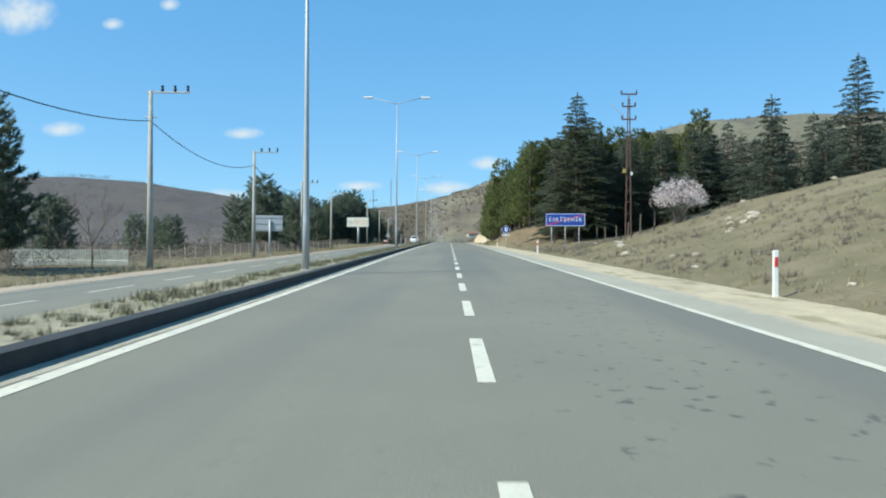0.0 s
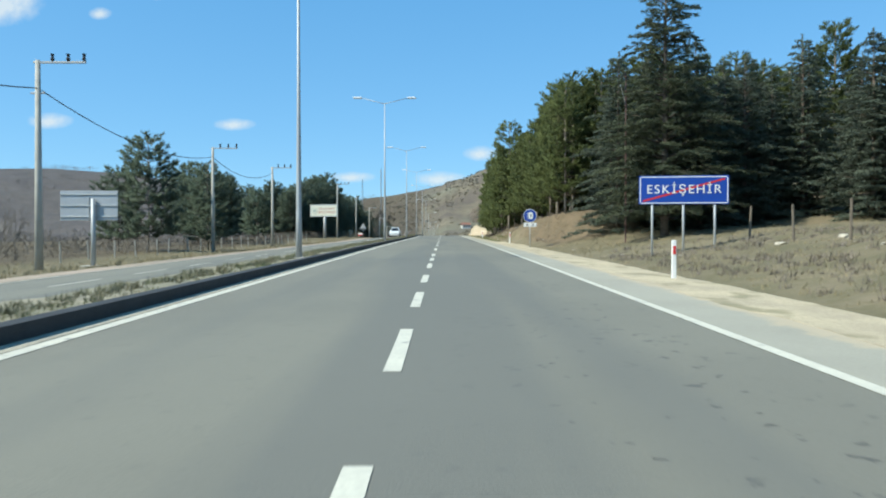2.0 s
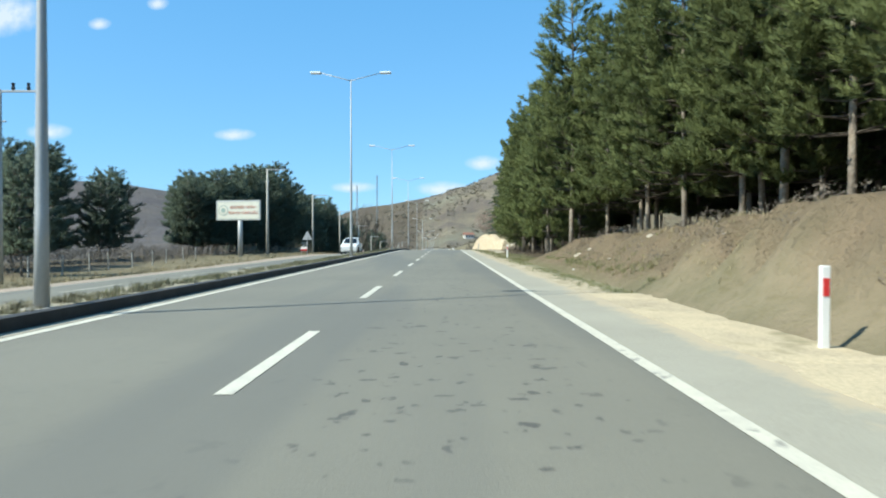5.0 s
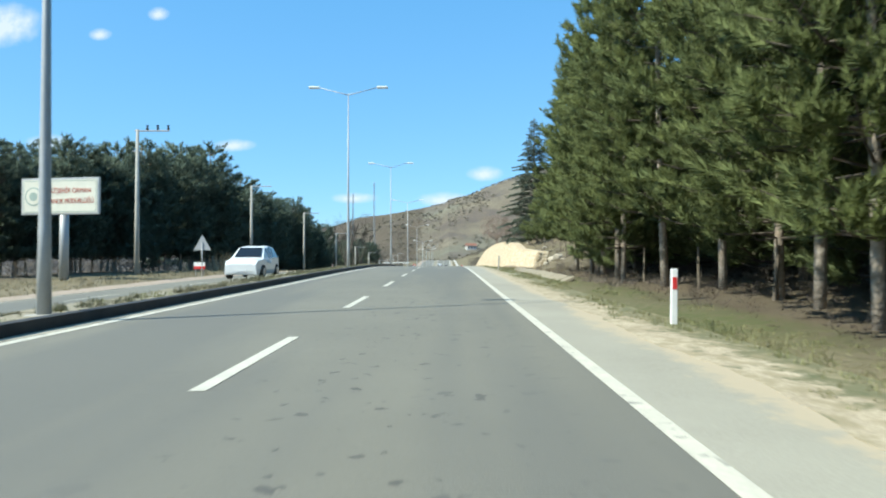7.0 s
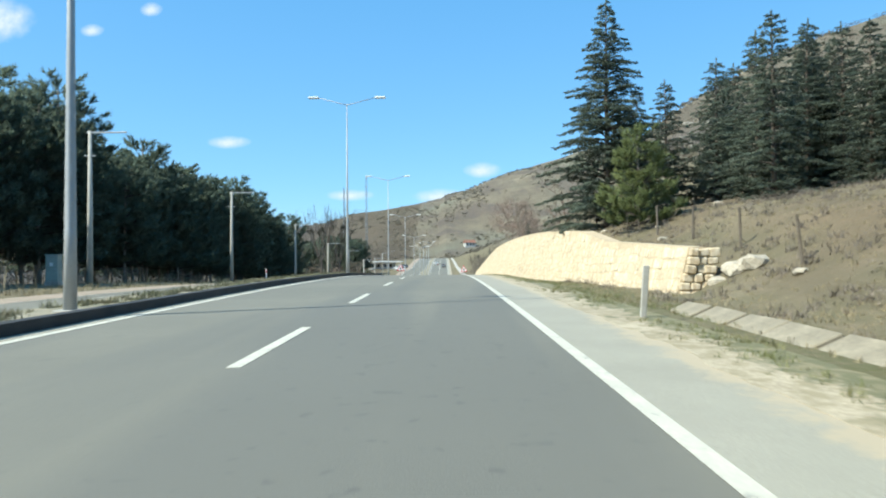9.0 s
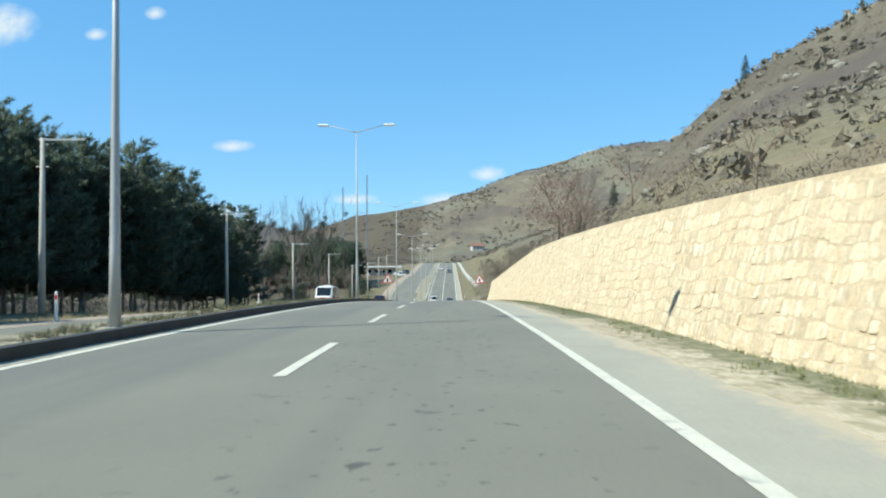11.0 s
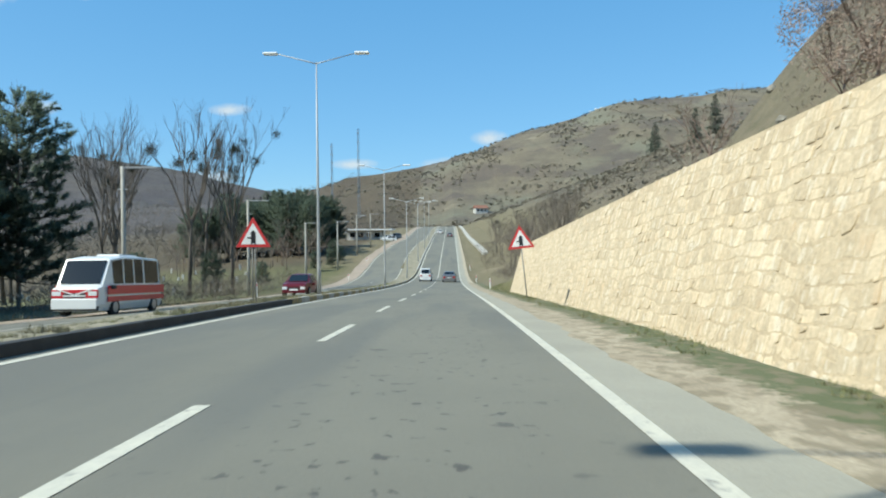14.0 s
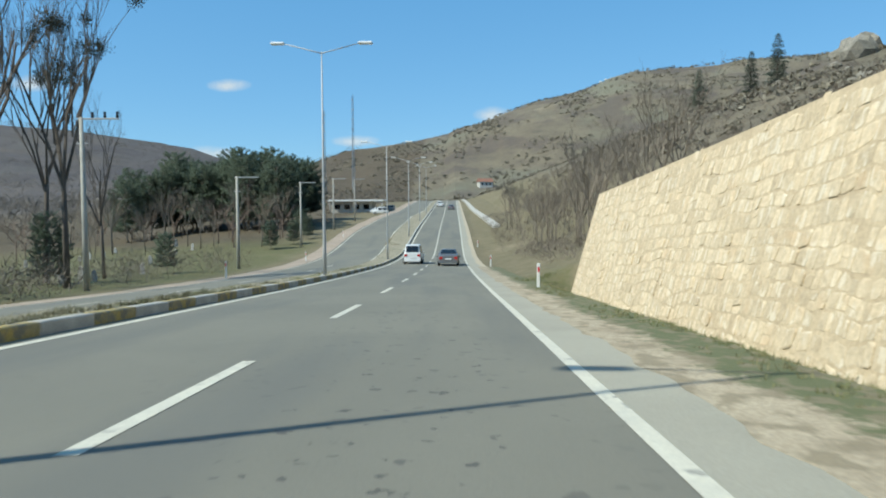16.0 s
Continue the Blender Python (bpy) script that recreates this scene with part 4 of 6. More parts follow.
def chain_sign():
    x, y = 5.95, 77.0
    z = ground_z(x, y)
    s = thing("chain_sign", x, y, z, "round blue snow-chain sign over a small white plate", "road sign")
    top = road_z(y) + 1.98 - z
    post(s, 0, 0.03, -0.3, top + 0.2, 0.03)
    for nm, r, yy, m in (("rim", 0.42, 0.0, WHITE), ("disc", 0.39, -0.008, BLUE)):
        bm = bmesh.new()
        tube(bm, [(0, yy, top), (0, yy + 0.02, top)], [r, r], 28)
        part(nm, bm, m, s)
    # a tyre with chains
    for nm, a, b, yy, m in (("tyre", 0.15, 0.24, -0.016, WHITE), ("hub", 0.035, 0.11, -0.022, BLACK)):
        vs = [(0.05 + a * math.cos(t * math.tau / 20), yy, top + b * math.sin(t * math.tau / 20)) for t in range(20)]
        vs += [(v[0], yy + 0.006, v[2]) for v in vs]
        raw(nm, vs, [tuple(range(20)), tuple(range(39, 19, -1))] + [(i, (i + 1) % 20, 20 + (i + 1) % 20, 20 + i) for i in range(20)], m, s)
    for k in range(9):
        bm = bmesh.new()
        px = -0.135 if k % 2 else -0.085
        box(bm, px - 0.03, px + 0.03, -0.02, -0.012, top - 0.2 + 0.045 * k, top - 0.16 + 0.045 * k, 0.0)
        part("chain_link", bm, WHITE, s)
    panel_rect("plate", 0.82, 0.25, top - 0.58, -0.005, 0.015, WHITE, s)
    for px in (-0.19, 0.18):
        for k in range(3):
            bm = bmesh.new()
            box(bm, -0.085, 0.085, -0.012, -0.006, -0.012, 0.012, 0.0, pose(px, 0, top - 0.58, 0, 60 * k + 30, 0))
            part("snowflake_bar", bm, BLACK, s)
    return s


chain_sign()


DARKSTEEL = mat("dull_dark_steel", (0.20, 0.195, 0.18), 0.6, metal=0.2, vary=0.08, fine=20, bump=0.05)


def triangle(nm, c, side, k, yy, m, parent, thick=0.012):
    w, hh = side * k / 2, side * k * 0.866
    a = [(-w, yy, c - hh / 3), (w, yy, c - hh / 3), (0, yy, c + 2 * hh / 3)]
    b = [(p[0], yy + thick, p[2]) for p in a]
    return raw(nm, a + b, [(0, 1, 2), (5, 4, 3), (0, 3, 4, 1), (1, 4, 5, 2), (2, 5, 3, 0)], m, parent)


def warning_sign(x, y, z0, h, side, rz=0.0, legs=1, lean=0.0, back=0.0):
    s = thing("warning_sign", x, y, z0, "red-bordered triangular side-road warning sign on steel posts", "road sign")
    s.matrix_basis = pose(x, y, z0, -back, lean, rz)
    for px in ((0,) if legs == 1 else (-0.05, 0.05)):
        post(s, px, 0.05, -0.4, h + 0.4, 0.026, DARKSTEEL)
    c = h + side * 0.29
    triangle("panel", c, side, 1.0, 0.0, RED, s)
    triangle("face", c, side, 0.72, -0.008, WHITE, s, 0.006)
    # the main road's arrow with a side road
    u = side / 1.2
    pts = [(-0.08, -0.26), (0.0, -0.2), (0.085, -0.26), (0.085, 0.16), (0.0, 0.24), (-0.08, 0.16)]
    vs = [(px * u, -0.014, c + pz * u) for px, pz in pts]
    vs += [(v[0], -0.009, v[2]) for v in vs]
    n = len(pts)
    raw("arrow", vs, [(0, 1, 4, 5), (1, 2, 3, 4)] + [(i, n + i, n + (i + 1) % n, (i + 1) % n) for i in range(n)], BLACK, s)
    bm = bmesh.new()
    box(bm, -0.2 * u, -0.07 * u, -0.014, -0.009, c - 0.055 * u, c + 0.0 * u, 0.0)
    part("branch", bm, BLACK, s)
    return s


warning_sign(5.75, 270.8, ground_z(5.75, 270.8), 2.45, 1.28, lean=-5.5, back=6.0)
warning_sign(-4.75, 262.4, road_z(262.4) + 0.1, 2.0, 1.22, legs=2)


def back_of_triangle():
    x, y = -14.9, 165.8
    s = thing("warning_sign", x, y, ground_z(x, y), "grey back of a triangular sign on a post", "road sign")
    h = road_z(y) + 1.3 - ground_z(x, y)
    post(s, 0, -0.04, -0.3, h + 0.6, 0.035)
    triangle("panel", h + 0.4, 1.25, 1.0, 0.0, POLE, s)
    return s


back_of_triangle()


def small_notice():
    x, y = -15.6, 167.2
    s = thing("notice_board", x, y, ground_z(x, y), "small faded red and white notice board on short legs", "notice board", rz=-8)
    panel_rect("board", 0.85, 0.28, 0.86, 0, 0.02, WHITE, s)
    panel_rect("band", 0.85, 0.2, 0.62, 0, 0.02, RED, s)
    for px in (-0.3, 0.3):
        post(s, px, 0.04, -0.2, 0.9, 0.02)


small_notice()


def billboard():
    x, y = -21.3, 159.4
    z = ground_z(x, y)
    h0 = (road_z(y) + 3.5 - z) / 1.09
    s = thing("billboard", x, y, z, "cream billboard with red letters on a thick grey column", "billboard", rz=-8)
    s.scale = (1.09, 1.09, 1.09)
    panel_rect("frame", 4.75, 2.05, h0 + 1.0, 0.0, 0.16, POLE, s, bevel=0.02)
    panel_rect("face", 4.55, 1.85, h0 + 1.0, -0.012, 0.02, CREAM, s, bevel=0.0)
    for nm, w, h, px, pz in (("line", 4.4, 0.03, 0, h0 + 1.86), ("line", 4.4, 0.03, 0, h0 + 0.14), ("line", 0.03, 1.7, -2.2, h0 + 1.0), ("line", 0.03, 1.7, 2.2, h0 + 1.0)):
        panel_rect(nm, w, h, pz, -0.02, 0.006, GREENLINE, s, px, 0.0)
    lettering("letters", "ESKİŞEHİR ORMAN", 0.27, LETTER_RED, s, pose(0.52, -0.026, h0 + 1.3) @ FACE, 2.75)
    lettering("letters", "FİDANLIK MÜDÜRLÜĞÜ", 0.27, LETTER_RED, s, pose(0.52, -0.026, h0 + 0.72) @ FACE, 3.1)
    for nm, r, yy, m in (("emblem_ring", 0.52, -0.022, GREENLINE), ("emblem_disc", 0.45, -0.028, CREAM), ("emblem_core", 0.24, -0.034, GREENLINE)):
        bm = bmesh.new()
        tube(bm, [(-1.6, yy, h0 + 1.0), (-1.6, yy + 0.01, h0 + 1.0)], [r, r], 24)
        part(nm, bm, m, s)
    bm = bmesh.new()
    tube(bm, [(0.1, 0.25, -0.3), (0.1, 0.25, h0 + 0.9)], [0.24, 0.24], 14)
    part("column", bm, POLE, s, smooth=True)
    return s


CREAM = mat("cream_sheet", (0.72, 0.70, 0.58), 0.6, vary=0.04, fine=8, bump=0)
LETTER_RED = mat("faded_red_letters", (0.50, 0.13, 0.07), 0.6, vary=0.08, fine=8, bump=0)
GREENLINE = mat("grey_green_print", (0.36, 0.44, 0.38), 0.6, vary=0.08, fine=8, bump=0)
YELLOW = mat("kerb_yellow", (0.40, 0.29, 0.075), 0.8, vary=0.2, scale=2, fine=20, bump=0.2, tint=(0.27, 0.22, 0.11))
stain(YELLOW, (0.16, 0.145, 0.11), 0.8, stretch=(1, 1, 1), scale=4, lo=0.5, hi=0.62)
RUST = mat("rust_red_steel", (0.125, 0.07, 0.055), 0.7, vary=0.2, scale=2, fine=20, bump=0.1)
billboard()


def board_back():
    x, y = -18.7, 70.3
    z = ground_z(x, y)
    h0 = road_z(y) + 1.55 - z
    s = thing("direction_board", x, y, z, "back of a grey direction board on a steel column", "road sign")
    panel_rect("panel", 3.1, 1.6, h0 + 0.85, 0.0, 0.03, ALU, s)
    for k in range(3):
        panel_rect("stiffener", 3.1, 0.07, h0 + 0.25 + 0.6 * k, -0.05, 0.05, POLE, s)
    panel_rect("seam", 0.05, 1.6, h0 + 0.85, -0.03, 0.03, POLE, s)
    bm = bmesh.new()
    tube(bm, [(0.3, -0.15, -0.2), (0.3, -0.15, h0 + 1.2)], [0.13, 0.1], 10)
    part("column", bm, POLE, s, smooth=True)
    bm = bmesh.new()
    box(bm, -0.2, 0.8, -0.6, 0.3, -0.3, 0.12, 0.03)
    part("footing", bm, CONCRETE, s)


ALU = mat("bare_aluminium", (0.42, 0.44, 0.46), 0.5, metal=0.5, vary=0.05, fine=10, bump=0.02)
board_back()


def delineator(x, y, lean=0.0, worn=False):
    s = thing("delineator", x, y, ground_z(x, y), "white delineator post with a red reflector", "marker post", "marker posts along the road")
    s.matrix_basis = pose(x, y, max(ground_z(x, y), road_z(y) - 0.3), 0, lean, 0)
    bm = bmesh.new()
    box(bm, -0.055, 0.055, -0.03, 0.03, -0.3, 1.0, 0.012)
    part("body", bm, CONCRETE if worn else WHITE, s)
    if worn:
        return tagged(s, "leaning weathered marker post without its reflector")
    bm = bmesh.new()
    box(bm, -0.035, 0.035, -0.037, -0.03, 0.66, 0.86, 0.0)
    part("reflector", bm, RED, s)
    return s


for x, y, l in ((6.35, 14.4, 0), (5.95, 49.4, 0), (5.9, 90, 1), (5.85, 129, 1), (5.55, 298.5, 0), (5.6, 333, 0), (5.7, 368, 0)):
    delineator(x, y, l)
delineator(5.6, 164.8, 4, True)
for y in (216, 246, 296, 322, 352, 385):
    delineator(median_edge(y) - 8.3, y)


def pylon(x, y, turn=0.0, boxes=True):
    z = ground_z(x, y)
    s = thing("lattice_pole", x, y, z, "rust-red steel ladder pole with small crossarms on the slope", "power pole", "ladder poles on the slope")
    s.rotation_euler.z = turn
    H, w = 8.7, 0.36
    half = lambda h: w / 2 * (1 - 0.75 * h / H)
    for sx in (-1, 1):
        bm = bmesh.new()
        tube(bm, [(sx * half(0), 0, -0.3), (sx * half(H), 0, H)], [0.038, 0.038], 5)
        part("leg", bm, RUST, s)
    for k in range(12):
        h = 0.9 + k * 0.72
        bm = bmesh.new()
        box(bm, -half(h), half(h), -0.03, 0.03, h - 0.03, h + 0.03, 0.005)
        part("rung", bm, RUST, s)
    for h, a in ((8.95, 0.5), (8.2, 0.42), (7.4, 0.45)):
        bm = bmesh.new()
        box(bm, -a, a, -0.04, 0.04, h - 0.04, h + 0.04, 0.005)
        part("crossarm", bm, RUST, s)
        for sx in (-1, 1):
            bm = bmesh.new()
            tube(bm, [(sx * a * 0.92, 0, h + 0.03), (sx * a * 0.92, 0, h + 0.12), (sx * a * 0.92, 0, h + 0.24)], [0.03, 0.06, 0.04], 7)
            part("insulator", bm, BLACK, s)
    bm = bmesh.new()
    tube(bm, [(-0.2, 0, 7.5), (-1.1, 0.2, 8.4)], [0.03, 0.02], 5)
    part("strut", bm, POLE, s)
    if not boxes:
        return
    bm = bmesh.new()
    box(bm, -0.36, -0.16, -0.08, 0.02, 4.1, 4.36, 0.01)
    part("meter_box", bm, YELLOW, s)
    bm = bmesh.new()
    box(bm, 0.12, 0.24, -0.08, 0.02, 3.95, 4.15, 0.01)
    part("white_box", bm, WHITE, s)


pylon(10.7, 43.0)
pylon(10.4, 70.8, 1.25, False)

# wires of the roadside line
WIRE = mat("wire", (0.03, 0.03, 0.032), 0.6, vary=0.05, bump=0)
POLES = ((-17.5, 14), (-17.95, 41), (-18.8, 65.8), (-21, 97.5), (-20, 116))
for (xa, a), (xb, b) in zip(POLES, POLES[1:]):
    bm = bmesh.new()
    pts = []
    for i in range(15):
        u = i / 14
        z = (ground_z(-20, a) * (1 - u) + ground_z(-20, b) * u) + 8.75 - 4 * 1.15 * u * (1 - u)
        pts.append((xa + (xb - xa) * u, a + (b - a) * u, z))
    tube(bm, pts, [0.028] * 15, 5)
    tagged(part("overhead_wire", bm, WIRE), "dark overhead wire sagging between power poles", "wire")


def mast(x, y, top):
    z = ground_z(x, y)
    s = thing("radio_mast", x, y, z, "slender grey lattice radio mast on the far hill", "mast")
    h = top - z
    for k in range(3):
        a = k * math.tau / 3
        bm = bmesh.new()
        tube(bm, [(math.cos(a) * 0.8, math.sin(a) * 0.8, -1), (math.cos(a) * 0.5, math.sin(a) * 0.5, h)], [0.2, 0.16], 4)
        part("leg", bm, POLE, s)
    for k in range(10):
        bm = bmesh.new()
        hh = h * (k + 0.5) / 10
        box(bm, -0.8, 0.8, -0.7, 0.7, hh, hh + 0.35)
        part("brace", bm, POLE, s)


mast(-60, 709, 72.6)
mast(-78, 709, 63)


# ---- stones ----
def boulder(x, y, size, label="pale limestone boulder lying on the slope", seed=0, flat=0.6, material=None, sink=0.3):
    rg = random.Random(seed)
    bm = bmesh.new()
    bmesh.ops.create_icosphere(bm, subdivisions=2, radius=1.0)
    off = Vector((rg.random() * 50, rg.random() * 50, 0))
    for v in bm.verts:
        k = 1 + 0.45 * noise.noise(v.co * 1.3 + off) + 0.15 * noise.noise(v.co * 3.7 + off)
        v.co = Vector((v.co.x * k * size * rg.uniform(0.95, 1.05), v.co.y * k * size, v.co.z * k * size * flat))
    ob = part("boulder", bm, material or ROCK)
    ob.matrix_basis = pose(x, y, ground_z(x, y) + size * flat * (0.5 - sink), 0, 0, rg.uniform(0, 360))
    return tagged(ob, label, "rock", "stones on the slope")


ROCK = mat("pale_rock", (0.43, 0.385, 0.30), 0.95, vary=0.2, scale=2, fine=12, bump=0.6, tint=(0.38, 0.33, 0.25), dist=0.05)
rs = random.Random(5)
boulder(9.7, 41.2, 0.36, seed=1, flat=0.45)
for k, (x, y, r) in enumerate(((14.4, 34.0, 0.34), (14.1, 33.4, 0.26), (13.6, 33.0, 0.2), (12.6, 32.0, 0.16), (12.2, 31.4, 0.14), (7.6, 22.6, 0.13), (8.3, 27.0, 0.12), (9.4, 39.6, 0.2))):
    boulder(x, y, r, seed=140 + k, flat=0.55)
boulder(4.98, 279.3, 0.1, "white chip of kerbstone on the verge", 150, 0.5, WHITE)
boulder(6.35, 107.2, 0.09, "white scrap of litter on the bank", 151, 0.35, WHITE)
boulder(9.2, 38.5, 0.22, seed=2)
for k in range(26):
    boulder(rs.uniform(7.6, 26), rs.uniform(12, 58), rs.uniform(0.06, 0.22), seed=10 + k)
for k in range(16):
    boulder(rs.uniform(9.5, 24), rs.uniform(160, 188), rs.uniform(0.08, 0.28), seed=60 + k)
for k in range(12):
    boulder(rs.uniform(6.6, 8.4), rs.uniform(60, 125), rs.uniform(0.05, 0.14), seed=90 + k)
boulder(10.5, 172.5, 0.42, "dark rubble stone at the wall's end", 130)
boulder(10.0, 172.6, 0.34, "dark rubble stone at the wall's end", 131)
boulder(10.9, 172.2, 0.5, "dark rubble stone at the wall's end", 132)

GUTTER = mat("dusty_concrete", (0.30, 0.26, 0.185), 0.95, vary=0.15, scale=2, fine=14, bump=0.4)
# a broken concrete gutter along the foot of the slope
for k in range(15):
    y0 = 145.5 + k * 1.45
    bm = bmesh.new()
    z = ground_z(6.95, y0 + 0.7)
    tilt = rs.uniform(-3, 3)
    box(bm, -0.34, 0.34, -0.69, 0.69, -0.07, 0.05, 0.02, pose(0, 0, 0, 0, -24, 0))
    ob = part("gutter_slab", bm, GUTTER)
    ob.matrix_basis = pose(6.95 + rs.uniform(-0.04, 0.04), y0 + 0.7, z + 0.02, tilt, 0, rs.uniform(-2, 2))
    tagged(ob, "worn concrete gutter slab beside the verge", "gutter", "gutter slabs along the slope")

# painted stretch of the median kerb
for k in range(63):
    y0 = 265 + k * 1.6
    bm = bmesh.new()
    box(bm, -0.13, 0.13, -0.79, 0.79, -0.1, 0.215, 0.025)
    ob = part("kerbstone", bm, YELLOW if k % 2 == 0 else CONCRETE)
    zz = road_z(y0 + 0.8)
    ob.matrix_basis = Matrix.Translation((-4.11, y0 + 0.8, zz)) @ Matrix.Rotation(math.atan((road_z(y0 + 1.6) - road_z(y0)) / 1.6), 4, "X")
    tagged(ob, "yellow painted kerbstone of the median" if k % 2 == 0 else "grey weathered kerbstone of the median", "kerbstone", "kerbstones of the median")


# ---- bare trees, blossom, scrub ----
def bare_tree(seed, height, spread, twigs=1, balls=0, upright=0.6, material=None):
    rg = random.Random(seed)
    tree = new("bare_tree")
    tagged(tree, "tall leafless tree with grey-brown branches" + (" and mistletoe clumps" if balls else ""), "tree")
    trunk, boughs = bmesh.new(), bmesh.new()
    lean = Vector((rg.uniform(-0.05, 0.05), rg.uniform(-0.05, 0.05), 1))
    tube(trunk, [lean * 0 - Vector((0, 0, 0.3)), lean * height * 0.25, lean * height * 0.5], [0.0135 * height, 0.011 * height, 0.0075 * height], 7)
    ends = []
    def grow(p, d, length, r, depth):
        q = p + d * length * 0.5 + Vector((rg.uniform(-0.06, 0.06), rg.uniform(-0.06, 0.06), 0.03)) * length
        e = p + d * length
        tube(boughs, [p, q, e], [r, r * 0.8, r * 0.45], 4 if depth < 2 else 3, cap=False)
        ends.append((e, depth))
        if depth >= 4 or r < 0.006:
            return
        for _ in range(rg.choice((2, 3)) if depth < 3 else 2 + twigs):
            s = rg.uniform(0.35, 0.95)
            a = rg.uniform(0, math.tau)
            nd = d + Vector((math.cos(a), math.sin(a), rg.uniform(-0.1, 0.4))) * rg.uniform(0.35, 0.75) * (1.15 - upright * 0.5) + Vector((0, 0, upright * 0.3))
            nd.normalize()
            grow(p.lerp(e, s), nd, length * rg.uniform(0.5, 0.72), r * 0.55, depth + 1)
    for k in range(5):
        a = k * 1.3 + rg.uniform(-0.3, 0.3)
        d = Vector((math.cos(a) * spread / height * 1.3, math.sin(a) * spread / height * 1.3, rg.uniform(0.75, 1.1)))
        d.normalize()
        grow(lean * height * rg.uniform(0.28, 0.5), d, height * rg.uniform(0.36, 0.5), 0.0065 * height, 0)
    part("trunk", trunk, material or GREYBARK, tree, smooth=True)
    part("branchwork", boughs, material or GREYBARK, tree)
    picked = [e for e, dp in ends if dp in (1, 2) and e.z > height * 0.55]
    for k in range(balls):
        e = rg.choice(picked)
        out = ([], [], [])
        r = rg.uniform(0.35, 0.6)
        for _ in range(46):
            tuft(rg, out, e + Vector((rg.gauss(0, 0.5), rg.gauss(0, 0.5), rg.gauss(0, 0.5))) * r, 0.16, 6, thin=0.2)
        me = bpy.data.meshes.new("mistletoe")
        me.from_pydata([tuple(v) for v in out[0]], [], out[1])
        tagged(part("mistletoe", me, MISTLETOE, tree), kind="stuff")
    return tree


GREYBARK = mat("grey_bark", (0.135, 0.112, 0.092), 0.95, vary=0.2, scale=1, fine=10, bump=0.3)
REDBARK = mat("reddish_twigs", (0.23, 0.165, 0.125), 0.95, vary=0.2, scale=1, fine=10, bump=0.2)
WITHERED = mat("withered_leaves", (0.33, 0.245, 0.195), 0.95, vary=0.2, scale=0.6, fine=5, bump=0, tint=(0.25, 0.185, 0.145), island=0.25)
MISTLETOE = mat("mistletoe", (0.055, 0.055, 0.035), 0.9, vary=0.2, fine=4, bump=0, island=0.2)
BLOSSOM = leafy(mat("blossom", (0.66, 0.58, 0.56), 0.8, vary=0.1, fine=4, bump=0, tint=(0.55, 0.46, 0.45), island=0.15), 0.2)
TWIG = mat("dry_twigs", (0.205, 0.172, 0.135), 0.95, vary=0.2, scale=0.3, fine=4, bump=0, island=0.35)
# fallen twigs, coloured darker than dry ones to paint the shade under the pines
SHADEBRUSH = mat("brushwood", (0.075, 0.058, 0.043), 0.95, vary=0.2, scale=0.3, fine=4, bump=0, island=0.35)
DRYGRASS = mat("dry_grass", (0.30, 0.245, 0.145), 0.95, vary=0.2, scale=0.3, fine=4, bump=0, tint=(0.21, 0.18, 0.10), island=0.3)
WEEDS = mat("grey_green_weeds", (0.13, 0.135, 0.08), 0.9, vary=0.2, scale=0.5, fine=4, bump=0, tint=(0.20, 0.18, 0.115), island=0.3)
GRASS = mat("green_grass", (0.15, 0.165, 0.065), 0.9, vary=0.2, scale=0.5, fine=4, bump=0, tint=(0.21, 0.19, 0.095), island=0.3)

poplars = [bare_tree(41, 16.5, 3.2, 2, 12, 0.85), bare_tree(42, 16, 3.0, 2, 5, 0.85), bare_tree(43, 15, 3.2, 2, 0, 0.8)]
for x, y, k, s in ((-22.6, 316.5, 0, 0.98), (-26.6, 314, 1, 1.1), (-28.5, 324, 1, 1.1), (-33, 308, 2, 1.0), (-36, 316, 0, 0.9), (-29, 303, 2, 0.95), (-40, 326, 1, 1.0), (-38, 300, 2, 1.0), (-26.5, 329, 2, 0.8), (-45, 312, 0, 0.95)):
    plant(poplars[k], x, y, s, rng.uniform(0, 360))
saplings = [bare_tree(51, 6.5, 3.4, 2, 0, 0.2, REDBARK), bare_tree(52, 7.5, 2.6, 2, 0, 0.8, TWIG)]
plant(saplings[0], -21.6, 41.5, 0.72)
for x, y, k, s in ((11.1, 236.2, 1, 0.6), (12.2, 238.5, 1, 0.42), (20.4, 258, 0, 1.0), (15.5, 262, 0, 0.8), (14, 270, 0, 0.7), (13, 248, 0, 0.55), (17, 281, 0, 0.7), (21, 270, 0, 0.8), (14.2, 205, 0, 0.4), (12.6, 212, 0, 0.45), (15, 231, 0, 0.5), (13.6, 222, 0, 0.4)):
    plant(saplings[k], x, y, s, rng.uniform(0, 360))


